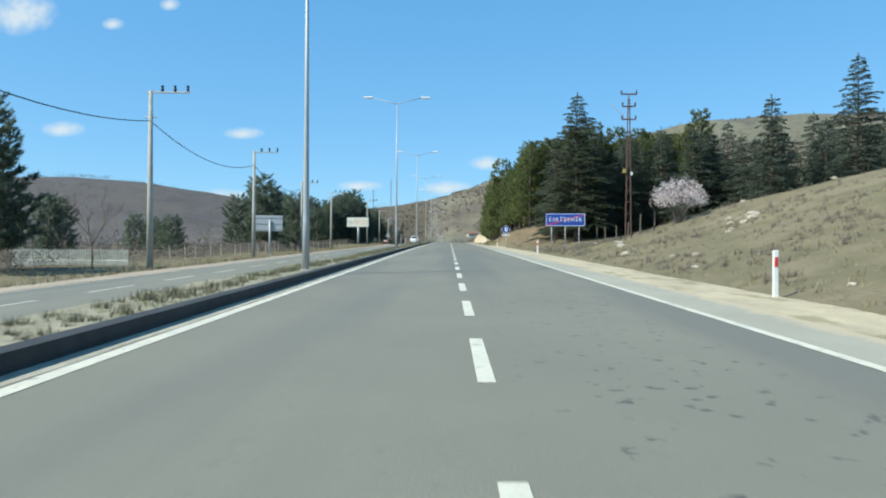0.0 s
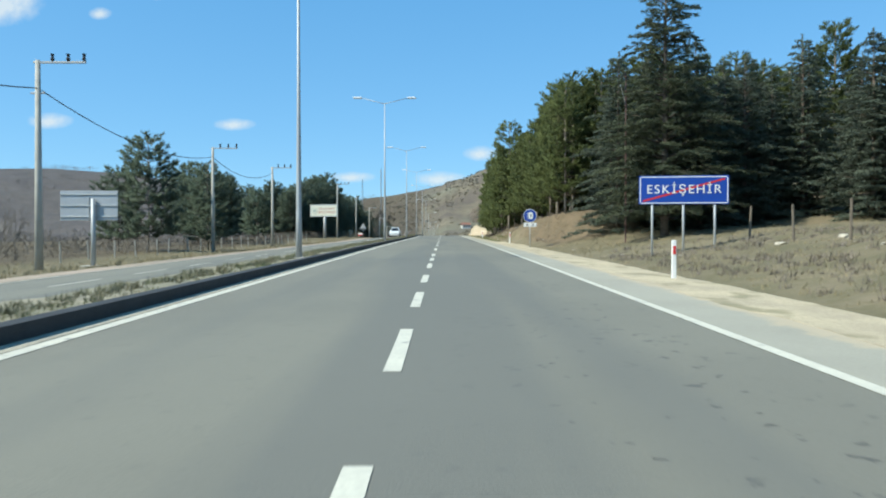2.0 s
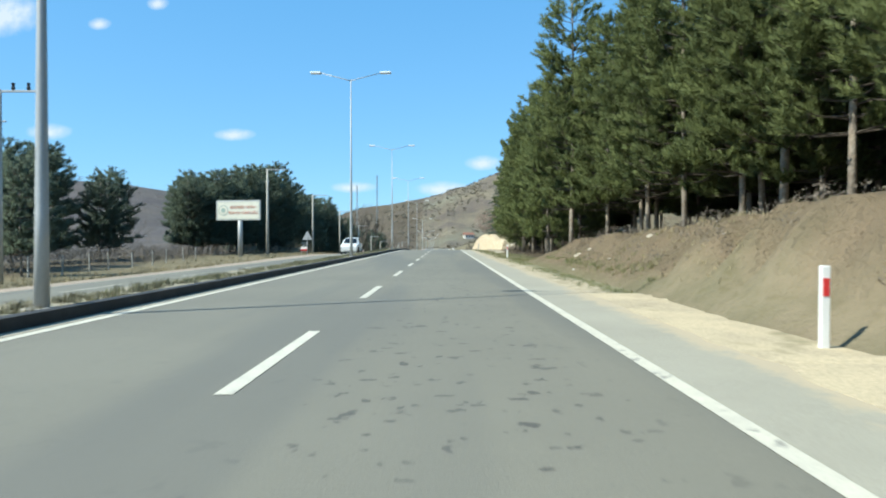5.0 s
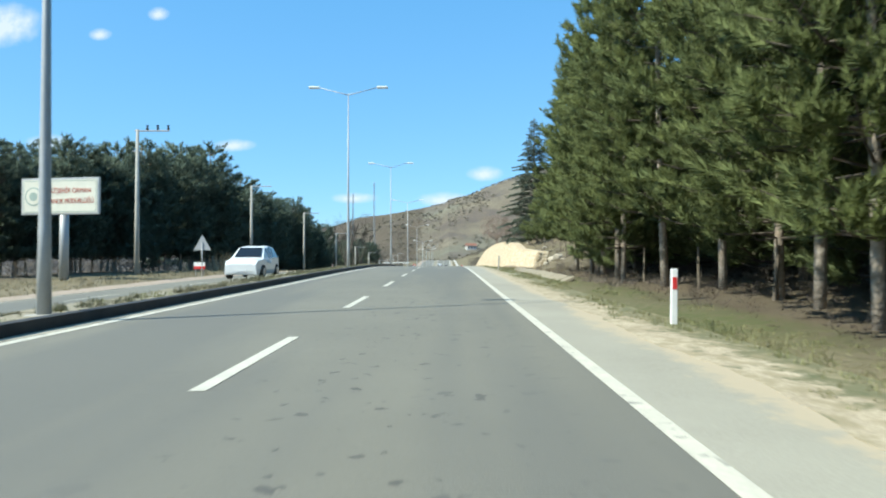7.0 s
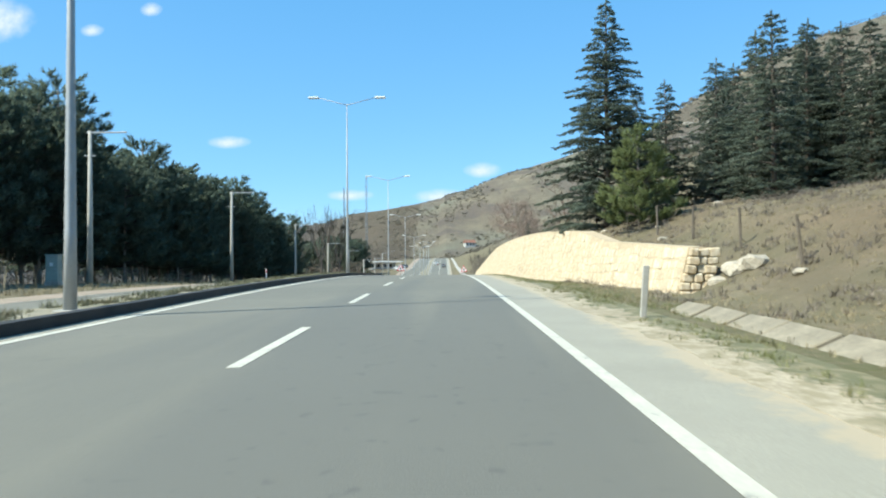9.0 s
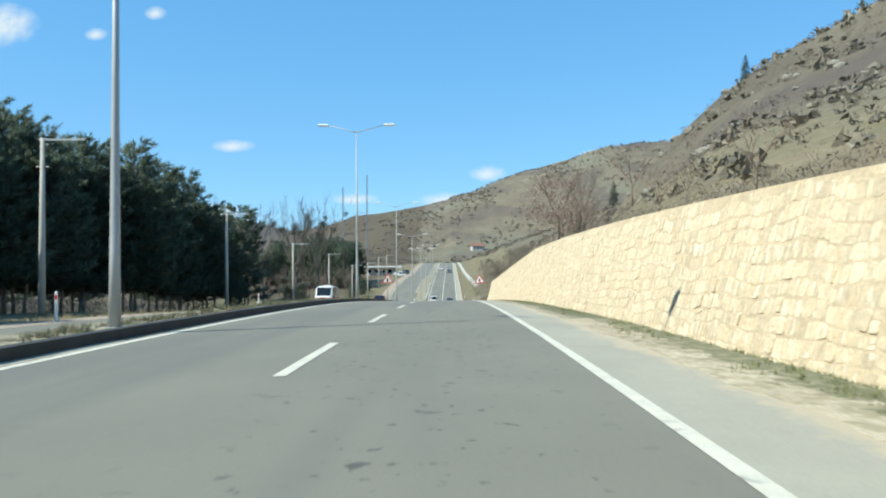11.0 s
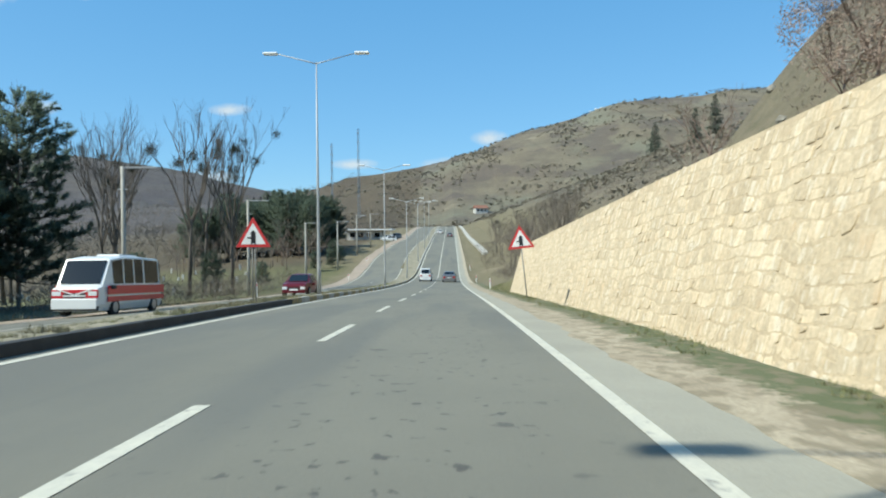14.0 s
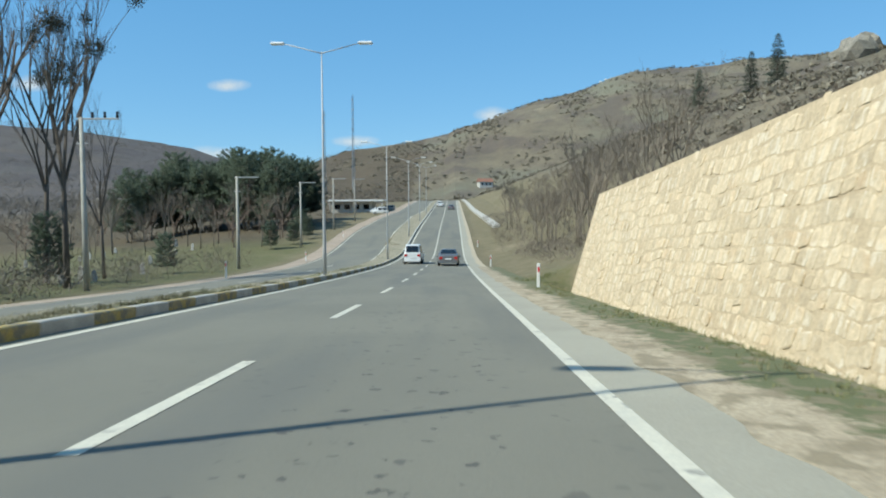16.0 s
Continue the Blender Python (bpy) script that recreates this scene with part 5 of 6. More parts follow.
def dry_tree(x, y, s, seed):
    """A leafless tree that still holds its brown leaves and seed heads."""
    rg = random.Random(seed)
    tree = bare_tree(seed, 6.6, 3.2, 2, 0, 0.35, REDBARK)
    tagged(tree, "small tree with reddish twigs and withered leaves", "tree")
    out = ([], [], [])
    for _ in range(1900):
        d = Vector((rg.gauss(0, 1), rg.gauss(0, 1), rg.gauss(0, 1)))
        d.normalize()
        p = Vector((0, 0, 4.2)) + Vector((d.x * 3.0, d.y * 3.0, d.z * 2.3)) * rg.uniform(0.35, 1.05) ** 0.6
        if noise.noise(p * 0.9) > -0.12:
            tuft(rg, out, p, 0.14, 7, thin=0.16)
    me = bpy.data.meshes.new("withered_leaves")
    me.from_pydata([tuple(v) for v in out[0]], [], out[1])
    part("withered_leaves", me, WITHERED, tree)
    tree.matrix_basis = pose(x, y, ground_z(x, y) - 0.1, 0, 0, seed * 40)
    tree.scale = (s, s, s)


dry_tree(11.8, 250.5, 1.1, 61)
dry_tree(14.8, 259, 0.85, 62)
plant(cedars[2], 14.2, 253, 0.34, 10)
rt = random.Random(17)
for k in range(58):
    y = rt.uniform(308, 392)
    plant(saplings[1], 8.6 + rt.uniform(0, 11) + 0.03 * (y - 308), y, rt.uniform(0.5, 0.95), rt.uniform(0, 360))
for k in range(34):
    plant(saplings[k % 2], -rt.uniform(25, 62), rt.uniform(372, 402), rt.uniform(0.7, 1.2), rt.uniform(0, 360))
for k in range(26):
    plant(saplings[1], -rt.uniform(27, 55), rt.uniform(48, 104), rt.uniform(0.25, 0.45), rt.uniform(0, 360))


def blossom_tree(x, y):
    rg = random.Random(9)
    tree = thing("blossom_tree", x, y, ground_z(x, y), "low spreading tree covered in pale pink blossom", "tree")
    trunk, out = bmesh.new(), ([], [], [])
    for k in range(9):
        a = k * 0.7
        tube(trunk, [(0, 0, -0.2), (math.cos(a) * 0.5, math.sin(a) * 0.5, 0.9), (math.cos(a) * 1.3, math.sin(a) * 1.2, 1.8 + 0.5 * math.sin(k * 2.1))], [0.08, 0.05, 0.015], 5)
    part("trunk", trunk, GREYBARK, tree)
    for _ in range(620):
        d = Vector((rg.gauss(0, 1), rg.gauss(0, 1), abs(rg.gauss(0, 1)) * 0.9))
        d.normalize()
        p = Vector((0, 0, 1.15)) + Vector((d.x * 1.75, d.y * 1.6, d.z * 1.75)) * rg.uniform(0.55, 1.05)
        tuft(rg, out, p, 0.085, 7, thin=0.4)
    me = bpy.data.meshes.new("blossom")
    me.from_pydata([tuple(v) for v in out[0]], [], out[1])
    part("blossom", me, BLOSSOM, tree)


blossom_tree(14.3, 44.5)


def sprigs(name, spots, material, label, category, blades, height, lean=0.5, width=0.02):
    """Blades or twigs standing on the ground at many spots, as one piece of stuff."""
    rg = random.Random(name + label)
    vs, fs = [], []
    for x, y, z, s in spots:
        for _ in range(blades):
            a = rg.uniform(0, math.tau)
            h = height * s * rg.uniform(0.5, 1.2)
            px, py = x + rg.gauss(0, 0.45 * height) * s, y + rg.gauss(0, 0.45 * height) * s
            dx, dy = math.cos(a) * lean * h * rg.random(), math.sin(a) * lean * h * rg.random()
            w = width * (0.6 + s * 0.6)
            ca, sa = math.cos(a + 1.57) * w, math.sin(a + 1.57) * w
            k = len(vs)
            vs += [(px - ca, py - sa, z - 0.03), (px + ca, py + sa, z - 0.03), (px + dx, py + dy, z + h)]
            fs.append((k, k + 1, k + 2))
    return tagged(raw(name, vs, fs, material), label, category, kind="stuff")


def twiggy(name, spots, material, label, category, count, height, width):
    """Leafless bushes of thin twigs, as one piece of stuff."""
    rg = random.Random(label)
    vs, fs = [], []
    for x, y, z, s in spots:
        for _ in range(count):
            h = height * s
            u = rg.random() ** 0.8
            a = rg.uniform(0, math.tau)
            r = h * 0.55 * math.sin(0.4 + 2.2 * u) * math.sqrt(rg.random())
            p = Vector((x + math.cos(a) * r, y + math.sin(a) * r, z + u * h * 0.85))
            d = Vector((math.cos(a) * 0.6 + rg.gauss(0, 0.4), math.sin(a) * 0.6 + rg.gauss(0, 0.4), rg.uniform(0.3, 1.2)))
            d = d * (h * rg.uniform(0.14, 0.3))
            w = d.cross(Vector((rg.gauss(0, 1), rg.gauss(0, 1), rg.gauss(0, 1)))).normalized() * width * (0.6 + 0.5 * s)
            k = len(vs)
            vs += [p - w, p + w, p + d]
            fs.append((k, k + 1, k + 2))
    return tagged(raw(name, vs, fs, material), label, category, kind="stuff")


def in_yard(x, y):
    return -64 < x < -20 and 292 < y < 388


rg = random.Random(3)
spots = []
for _ in range(7500):
    y = rg.uniform(-5, 330)
    x = rg.uniform(median_edge(y) + 0.1, -4.3)
    if noise.noise((x, y * 0.35, 1)) > -0.15:
        spots.append((x, y, road_z(y) + 0.1, rg.uniform(0.5, 1.3)))
sprigs("grass", spots, GRASS, "tufts of green and dry grass on the median", "grass", 8, 0.10, 0.9, 0.008)
spots = []
while len(spots) < 2600:
    y = rg.uniform(0, 300)
    x = -5.0 + rg.gauss(0, 0.26)
    if -5.6 < x < -4.4 and noise.noise((x, y * 0.16, 21)) > -0.22:
        spots.append((x, y, road_z(y) + 0.1, rg.uniform(0.45, 1.2) * (1 + 0.5 * max(0.0, noise.noise((x, y * 0.3, 5))))))
sprigs("weeds", spots, WEEDS, "grey-green low weeds along the median", "weeds", 30, 0.15, 1.0, 0.010)
spots = []
for _ in range(16000):
    y = rg.uniform(98, 308)
    x = 6.3 + rg.gauss(0, 0.6) + 0.2 * step(180, 200, y)
    if x > 5.1 + 0.3 * noise.noise((y * 0.5, 0, 4)) and x < wall_x(y) - 0.1 and noise.noise((x * 0.7, y * 0.25, 8)) > -0.1:
        spots.append((x, y, max(own(x, y), ground_z(x, y)) if x < 6.0 else ground_z(x, y), rg.uniform(0.4, 1.2)))
sprigs("grass", spots, GRASS, "short green grass along the foot of the wall", "grass", 8, 0.085, 0.9, 0.008)
spots = []
for _ in range(15000):
    y = rg.uniform(5, 190) if rg.random() < 0.75 else (rg.uniform(150, 190) if rg.random() < 0.65 else rg.uniform(96, 122))
    x = 6.6 + abs(rg.gauss(0, 1)) * 8
    if not (76 < y < 94 and x < 10.5) and not 108 < y < 152 and x < 45:
        spots.append((x, y, ground_z(x, y), rg.uniform(0.4, 1.2)))
sprigs("dry_grass", spots, DRYGRASS, "sparse dry grass tufts on the bank", "grass", 7, 0.11, 1.0, 0.008)
spots = []
for _ in range(2600):
    y = rg.uniform(6, 64)
    x = 6.9 + abs(rg.gauss(0, 1)) * 8
    if noise.noise((x * 0.25, y * 0.25, 14)) > -0.1:
        spots.append((x, y, ground_z(x, y), rg.uniform(0.4, 1.4)))
for _ in range(2600):
    y = rg.uniform(140, 188)
    x = 7.5 + rg.uniform(0, 16)
    if noise.noise((x * 0.3, y * 0.3, 19)) > -0.15:
        spots.append((x, y, ground_z(x, y), rg.uniform(0.5, 1.5)))
sprigs("dry_weeds", spots, TWIG, "low grey-brown dry weeds on the bank", "weeds", 18, 0.16, 1.1, 0.009)
spots = []
for _ in range(4200):
    y = rg.uniform(-5, 300)
    x = median_edge(y) - 9.2 - abs(rg.gauss(0, 1)) * 4.5
    spots.append((x, y, ground_z(x, y), rg.uniform(0.5, 1.5)))
sprigs("dry_grass", spots, DRYGRASS, "dry grass along the far verge", "grass", 7, 0.2, 0.9, 0.012)
spots = []
for _ in range(1500):
    y = rg.uniform(20, 290)
    x = -22.5 - abs(rg.gauss(0, 1)) * 9
    spots.append((x, y, ground_z(x, y), rg.uniform(0.6, 1.6)))
for _ in range(260):
    y = rg.uniform(84, 168)
    x = 11 + abs(rg.gauss(0, 1)) * 8
    spots.append((x, y, ground_z(x, y), rg.uniform(0.3, 0.8)))
for _ in range(130):
    x, y = -rg.uniform(17.5, 23), rg.uniform(272, 312)
    spots.append((x, y, ground_z(x, y), rg.uniform(0.8, 2.2)))
for _ in range(900):
    y = rg.uniform(148, 196)
    x = 9.5 + rg.uniform(0, 22)
    if y < 172 or x > wall_x(y) + 3:
        spots.append((x, y, ground_z(x, y), rg.uniform(0.15, 0.45)))
for _ in range(260):
    y = rg.uniform(78, 122)
    x = rg.uniform(6.9, 11)
    spots.append((x, y, ground_z(x, y), rg.uniform(0.12, 0.4)))
# brushwood whose dark colour also stands for shade below the crowns
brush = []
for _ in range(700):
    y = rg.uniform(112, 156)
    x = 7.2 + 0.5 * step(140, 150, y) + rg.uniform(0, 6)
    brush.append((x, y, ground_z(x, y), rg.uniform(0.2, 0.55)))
twiggy("brushwood", brush, SHADEBRUSH, "dark fallen brushwood under the pines", "brushwood", 26, 0.9, 0.010)
hedge = []
for _ in range(150):
    x, y = -rg.uniform(18.5, 27), rg.uniform(286, 350)
    hedge.append((x, y, ground_z(x, y), rg.uniform(0.5, 1.3)))
twiggy("hedge", hedge, TWIG, "hazy brown leafless shrubs along the grass", "shrubs", 70, 2.2, 0.011)
twiggy("undergrowth", spots, TWIG, "brown leafless undergrowth below the trees", "undergrowth", 26, 1.0, 0.016)
spots = []
for _ in range(3600):
    if rg.random() < 0.55:
        x, y = -rg.uniform(26, 330), rg.uniform(280, 760)
    else:
        x, y = -rg.uniform(40, 420), rg.uniform(20, 500)
    if not in_yard(x, y):
        spots.append((x, y, ground_z(x, y), rg.uniform(0.8, 1.6) * (1 + 0.002 * abs(x))))
for _ in range(2600):
    x, y = -rg.uniform(90, 800), rg.uniform(450, 1500)
    spots.append((x, y, ground_z(x, y), rg.uniform(1.6, 3.4)))
twiggy("far_woods", spots, TWIG, "brown leafless woods in the valley", "woods", 34, 2.6, 0.05)
spots = []
for _ in range(900):
    x, y = 8.5 + rg.uniform(0, 13), rg.uniform(306, 420)
    spots.append((x, y, ground_z(x, y), rg.uniform(0.5, 1.2)))
for _ in range(500):
    y = rg.uniform(196, 304)
    x = wall_x(y) + 2.6 + abs(rg.gauss(0, 1)) * 7
    spots.append((x, y, ground_z(x, y), rg.uniform(0.3, 0.8)))
twiggy("scrub", spots, TWIG, "dense brown leafless scrub on the slope", "scrub", 34, 1.1, 0.018)


REED = mat("dry_reeds", (0.36, 0.30, 0.195), 0.95, vary=0.15, scale=0.5, fine=4, bump=0, tint=(0.28, 0.225, 0.14), island=0.25)
spots = [(-19.6 + rg.gauss(0, 0.35), 184 + rg.gauss(0, 0.6), ground_z(-19.6, 184), rg.uniform(0.7, 1.15)) for _ in range(26)]
sprigs("reeds", spots, REED, "clump of tall pale dry reeds by the trees", "reeds", 9, 2.1, 0.45, 0.016)


def utility_cabinet(x, y):
    c = thing("utility_cabinet", x, y, ground_z(x, y), "pale green metal utility cabinet beside the power pole", "utility cabinet")
    for nm, a, m in (("plinth", (-0.4, 0.4, -0.28, 0.28, -0.3, 0.25), CONCRETE), ("body", (-0.36, 0.36, -0.25, 0.25, 0.25, 1.75), CABINET), ("roof", (-0.42, 0.42, -0.31, 0.31, 1.75, 1.83), CABINET), ("door", (-0.31, 0.31, -0.275, -0.25, 0.32, 1.66), CABINET), ("warning_plate", (-0.1, 0.1, -0.285, -0.275, 1.15, 1.35), WHITE), ("handle", (0.2, 0.24, -0.31, -0.275, 0.9, 1.06), POLE)):
        bm = bmesh.new()
        box(bm, *a, 0.01)
        part(nm, bm, m, c)


CABINET = mat("pale_green_metal", (0.34, 0.38, 0.33), 0.55, vary=0.1, scale=2, fine=20, bump=0.05)
utility_cabinet(-20.9, 193.6)


def bushes(name, spots, material, label, leaves, seed):
    rg = random.Random(seed)
    vs, fs = [], []
    for x, y, z, r in spots:
        for _ in range(leaves):
            d = Vector((rg.gauss(0, 1), rg.gauss(0, 1), abs(rg.gauss(0, 1)) * 0.7))
            d.normalize()
            c = Vector((x, y, z)) + d * r * rg.uniform(0.4, 1.0)
            a, b = Vector((rg.gauss(0, 1), rg.gauss(0, 1), rg.gauss(0, 1))) * r * 0.33, Vector((rg.gauss(0, 1), rg.gauss(0, 1), rg.gauss(0, 1))) * r * 0.33
            k = len(vs)
            vs += [c + a, c + b, c - a * 0.5 - b * 0.5]
            fs.append((k, k + 1, k + 2))
    return tagged(raw(name, vs, fs, material), label, "scrub", kind="stuff")


HILLBUSH = mat("hill_scrub", (0.21, 0.185, 0.135), 0.95, vary=0.2, scale=0.1, fine=1, bump=0, island=0.3)
spots = []
while len(spots) < 9000:
    if rg.random() < 0.45:
        x, y = rg.uniform(18, 130), rg.uniform(200, 620)
        r = rg.uniform(0.3, 1.1)
    else:
        x, y = rg.uniform(-170, 460), rg.uniform(640, 1040)
        r = rg.uniform(0.5, 1.9)
    if noise.noise((x * 0.02, y * 0.02, 6)) + 0.6 * noise.noise((x * 0.07, y * 0.07, 2)) > -0.05:
        spots.append((x, y, ground_z(x, y), r))
more = []
while len(more) < 5200:
    x, y = rg.uniform(17, 125), rg.uniform(225, 470)
    if noise.noise((x * 0.03, y * 0.03, 16)) + 0.7 * noise.noise((x * 0.11, y * 0.11, 12)) > -0.15:
        more.append((x, y, ground_z(x, y), rg.uniform(0.35, 1.0)))
twiggy("hill_twigs", more, SCRUB, "low brown thorny scrub over the near hillside", "scrub", 18, 1.1, 0.05)
bushes("hill_scrub", spots, HILLBUSH, "dark scrub bushes scattered over the stony hills", 16, 4)

# outcrops of grey rock on the near hill and white stones on the ridge
CRAG = mat("grey_crag", (0.26, 0.235, 0.19), 0.95, vary=0.25, scale=0.4, fine=3, bump=0.8, tint=(0.17, 0.155, 0.12), dist=0.2)
for k in range(34):
    a = rs.uniform(290, 440)
    boulder(rs.uniform(38, 100), a, rs.uniform(0.6, 2.2), "grey rock outcrop on the hillside", 200 + k, 0.8, CRAG, 0.35)
for k in range(46):
    boulder(rs.uniform(25, 50), rs.uniform(262, 335), rs.uniform(0.3, 0.95), "grey rock outcrop on the hillside", 300 + k, 0.8, CRAG, 0.35)
for k in range(4):
    boulder(88 + rs.uniform(-6, 8), 420 + rs.uniform(-6, 6), rs.uniform(3, 4.5), "grey rock outcrop on the hillside", 260 + k, 0.9, CRAG, 0.3)
for k in range(5):
    boulder(158 + 6 * k, 1012 + 3 * k, 1.6, "white painted stones on the ridge", 280 + k, 0.5, WHITE, 0.2)


# ---- vehicles ----
GLASS = mat("dark_car_glass", (0.012, 0.014, 0.016), 0.08, vary=0.02, bump=0, spec=0.6)
TYRE = mat("tyre_rubber", (0.018, 0.018, 0.018), 0.85, vary=0.1, fine=20, bump=0.1)
RIM = mat("alloy_rim", (0.45, 0.45, 0.46), 0.35, metal=0.8, vary=0.03, bump=0)
TAIL = mat("tail_lamp_red", (0.42, 0.015, 0.012), 0.2, vary=0.02, bump=0)
HEAD = mat("head_lamp_clear", (0.70, 0.72, 0.72), 0.12, vary=0.02, bump=0)
TRIM = mat("black_plastic", (0.03, 0.03, 0.032), 0.6, vary=0.05, bump=0)


def car_paint(name, colour, metal=0.3):
    return mat(name, colour, 0.28, metal=metal, vary=0.02, bump=0, fine=5)


def vehicle(kind, label, category, x, y, z, heading, length, width, stations, paint, band=None, wheel=0.33, nose=True, tilt=0.0):
    """A car lofted from stations (way from the tail, belt height, roof height, roof share of the width)."""
    car = thing(kind, x, y, z, label, category)
    car.matrix_basis = Matrix.Translation((x, y, z)) @ Matrix.Rotation(radians(heading), 4, "Z") @ Matrix.Rotation(tilt, 4, "X")
    hw = width / 2
    rings = []
    for s, belt, roof, share in stations:
        q = min(1.0, 0.86 + 0.5 * min(s, length - s) / 0.8 * 0.28)
        w = hw * q
        r = w * share
        rings.append([(-w * 0.93, s, 0.24), (-w, s, 0.5), (-w * 0.97, s, belt), (-r, s, roof - 0.04), (-r * 0.8, s, roof), (r * 0.8, s, roof), (r, s, roof - 0.04), (w * 0.97, s, belt), (w, s, 0.5), (w * 0.93, s, 0.24)])
    o = length / 2
    vs = [(p[0], p[1] - o, p[2]) for rr in rings for p in rr]
    n = 10
    fs = []
    for i in range(len(rings) - 1):
        for k in range(n):
            a, b = i * n + k, i * n + (k + 1) % n
            fs.append((a, b, b + n, a + n))
    fs.append(tuple(range(n - 1, -1, -1)))
    fs.append(tuple(range((len(rings) - 1) * n, len(rings) * n)))
    body = raw("body", vs, fs, paint, car)
    bv = body.modifiers.new("edge", "BEVEL")
    bv.width, bv.segments, bv.limit_method, bv.angle_limit = 0.035, 2, "ANGLE", radians(25)
    def pane(nm, idx, keep=0.86, material=GLASS, lift=0.012):
        q = [Vector(vs[i]) for i in idx]
        c = sum(q, Vector()) / len(q)
        nn = (q[1] - q[0]).cross(q[2] - q[0]).normalized()
        if nn.dot(c - Vector((0, c.y * 0.3, 0.7))) < 0:
            nn = -nn
        q = [c + (p - c) * keep + nn * lift for p in q]
        q += [p - nn * (lift + 0.01) for p in q]
        m = len(idx)
        raw(nm, q, [tuple(range(m)), tuple(range(2 * m - 1, m - 1, -1))] + [(i, m + i, m + (i + 1) % m, (i + 1) % m) for i in range(m)], material, car)
    for i in range(len(rings) - 1):
        b0, r0, b1, r1 = stations[i][1], stations[i][2], stations[i + 1][1], stations[i + 1][2]
        base = i * n
        if r0 - b0 > 0.3 and r1 - b1 > 0.3:
            pane("side_window", (base + 2, base + 3, base + n + 3, base + n + 2))
            pane("side_window", (base + 7, base + 6, base + n + 6, base + n + 7))
        elif abs((r0 - b0) - (r1 - b1)) > 0.28:
            pane("rear_window" if r1 > r0 else "windscreen", (base + 3, base + 6, base + n + 6, base + n + 3), 0.88, lift=0.055)
    if stations[0][2] - stations[0][1] > 0.3:
        pane("rear_window", (2, 3, 6, 7), 0.82)
    if stations[-1][2] - stations[-1][1] > 0.3:
        e = (len(rings) - 1) * n
        pane("windscreen", (e + 2, e + 3, e + 6, e + 7), 0.9)
    def blk(nm, x0, x1, y0, y1, z0, z1, m, bev=0.015):
        bm = bmesh.new()
        box(bm, x0, x1, y0, y1, z0, z1, bev)
        return part(nm, bm, m, car)
    tail, nosey = -o, o
    tb, nb = stations[0][1], stations[-1][1]
    tw, nw = hw * 0.86, hw * 0.86
    for sx in (-1, 1):
        a, b = sorted((sx * tw * 0.98, sx * tw * 0.62))
        blk("tail_lamp", a, b, tail - 0.03, tail + 0.05, tb - 0.27, tb - 0.06, TAIL)
        a, b = sorted((sx * nw * 0.98, sx * nw * 0.58))
        blk("headlamp", a, b, nosey - 0.05, nosey + 0.03, nb - 0.22, nb - 0.04, HEAD)
        a, b = sorted((sx * hw * 0.98, sx * (hw + 0.17)))
        mid = [s for s in stations if s[2] - s[1] > 0.3][-1][0] - o
        blk("mirror", a, b, mid + 0.1, mid + 0.25, nb + 0.03, nb + 0.18, paint if band is None else TRIM)
    blk("bumper", -tw, tw, tail - 0.05, tail + 0.1, 0.26, 0.46, TRIM if band else paint)
    blk("bumper", -nw, nw, nosey - 0.1, nosey + 0.05, 0.26, 0.44, TRIM if band else paint)
    blk("number_plate", -0.26, 0.26, tail - 0.065, tail - 0.045, 0.56, 0.67, WHITE, 0)
    blk("number_plate", -0.26, 0.26, nosey + 0.045, nosey + 0.065, 0.4, 0.51, WHITE, 0)
    blk("grille", -nw * 0.5, nw * 0.5, nosey - 0.02, nosey + 0.025, nb - 0.3, nb - 0.1, TRIM)
    if band:
        for sx in (-1, 1):
            a, b = sorted((sx * (hw - 0.01), sx * (hw + 0.012)))
            blk("red_band", a, b, tail + 0.15, nosey - 0.5, 0.86, 1.2, band, 0)
            blk("red_band", a, b, tail + 0.15, nosey - 0.5, 0.58, 0.78, band, 0)
        blk("red_front", -nw, nw, nosey - 0.06, nosey + 0.022, 0.74, nb + 0.02, band, 0.01)
        for sx in (-1, 1):
            bm = bmesh.new()
            box(bm, -0.36, 0.36, nosey + 0.018, nosey + 0.034, -0.025, 0.025, 0, Matrix.Translation((sx * nw * 0.42, 0, 0.98)) @ Matrix.Rotation(sx * -0.32, 4, "Y"))
            part("white_stripe", bm, WHITE, car)
        blk("white_stripe", -nw * 0.5, nw * 0.5, nosey + 0.018, nosey + 0.034, 0.80, 0.85, WHITE, 0)
        blk("bumper", -nw, nw, nosey - 0.08, nosey + 0.07, 0.3, 0.72, paint, 0.04)
        blk("roof_hatch", -0.5, 0.5, -1.2, 0.4, 2.34, 2.48, WHITE, 0.04)
    for wy in (tail + length * 0.2, nosey - length * 0.19):
        for sx in (-1, 1):
            bm = bmesh.new()
            a = sx * (hw - 0.2)
            tube(bm, [(a, wy, wheel), (a + sx * 0.04, wy, wheel), (a + sx * 0.18, wy, wheel), (a + sx * 0.21, wy, wheel)], [wheel * 0.93, wheel, wheel, wheel * 0.9], 20)
            w = part("wheel", bm, TYRE, car, "black rubber tyre", smooth=False)
            bm = bmesh.new()
            tube(bm, [(a + sx * 0.2, wy, wheel), (a + sx * 0.222, wy, wheel)], [wheel * 0.62, wheel * 0.55], 14)
            part("rim", bm, RIM, w)
    return car


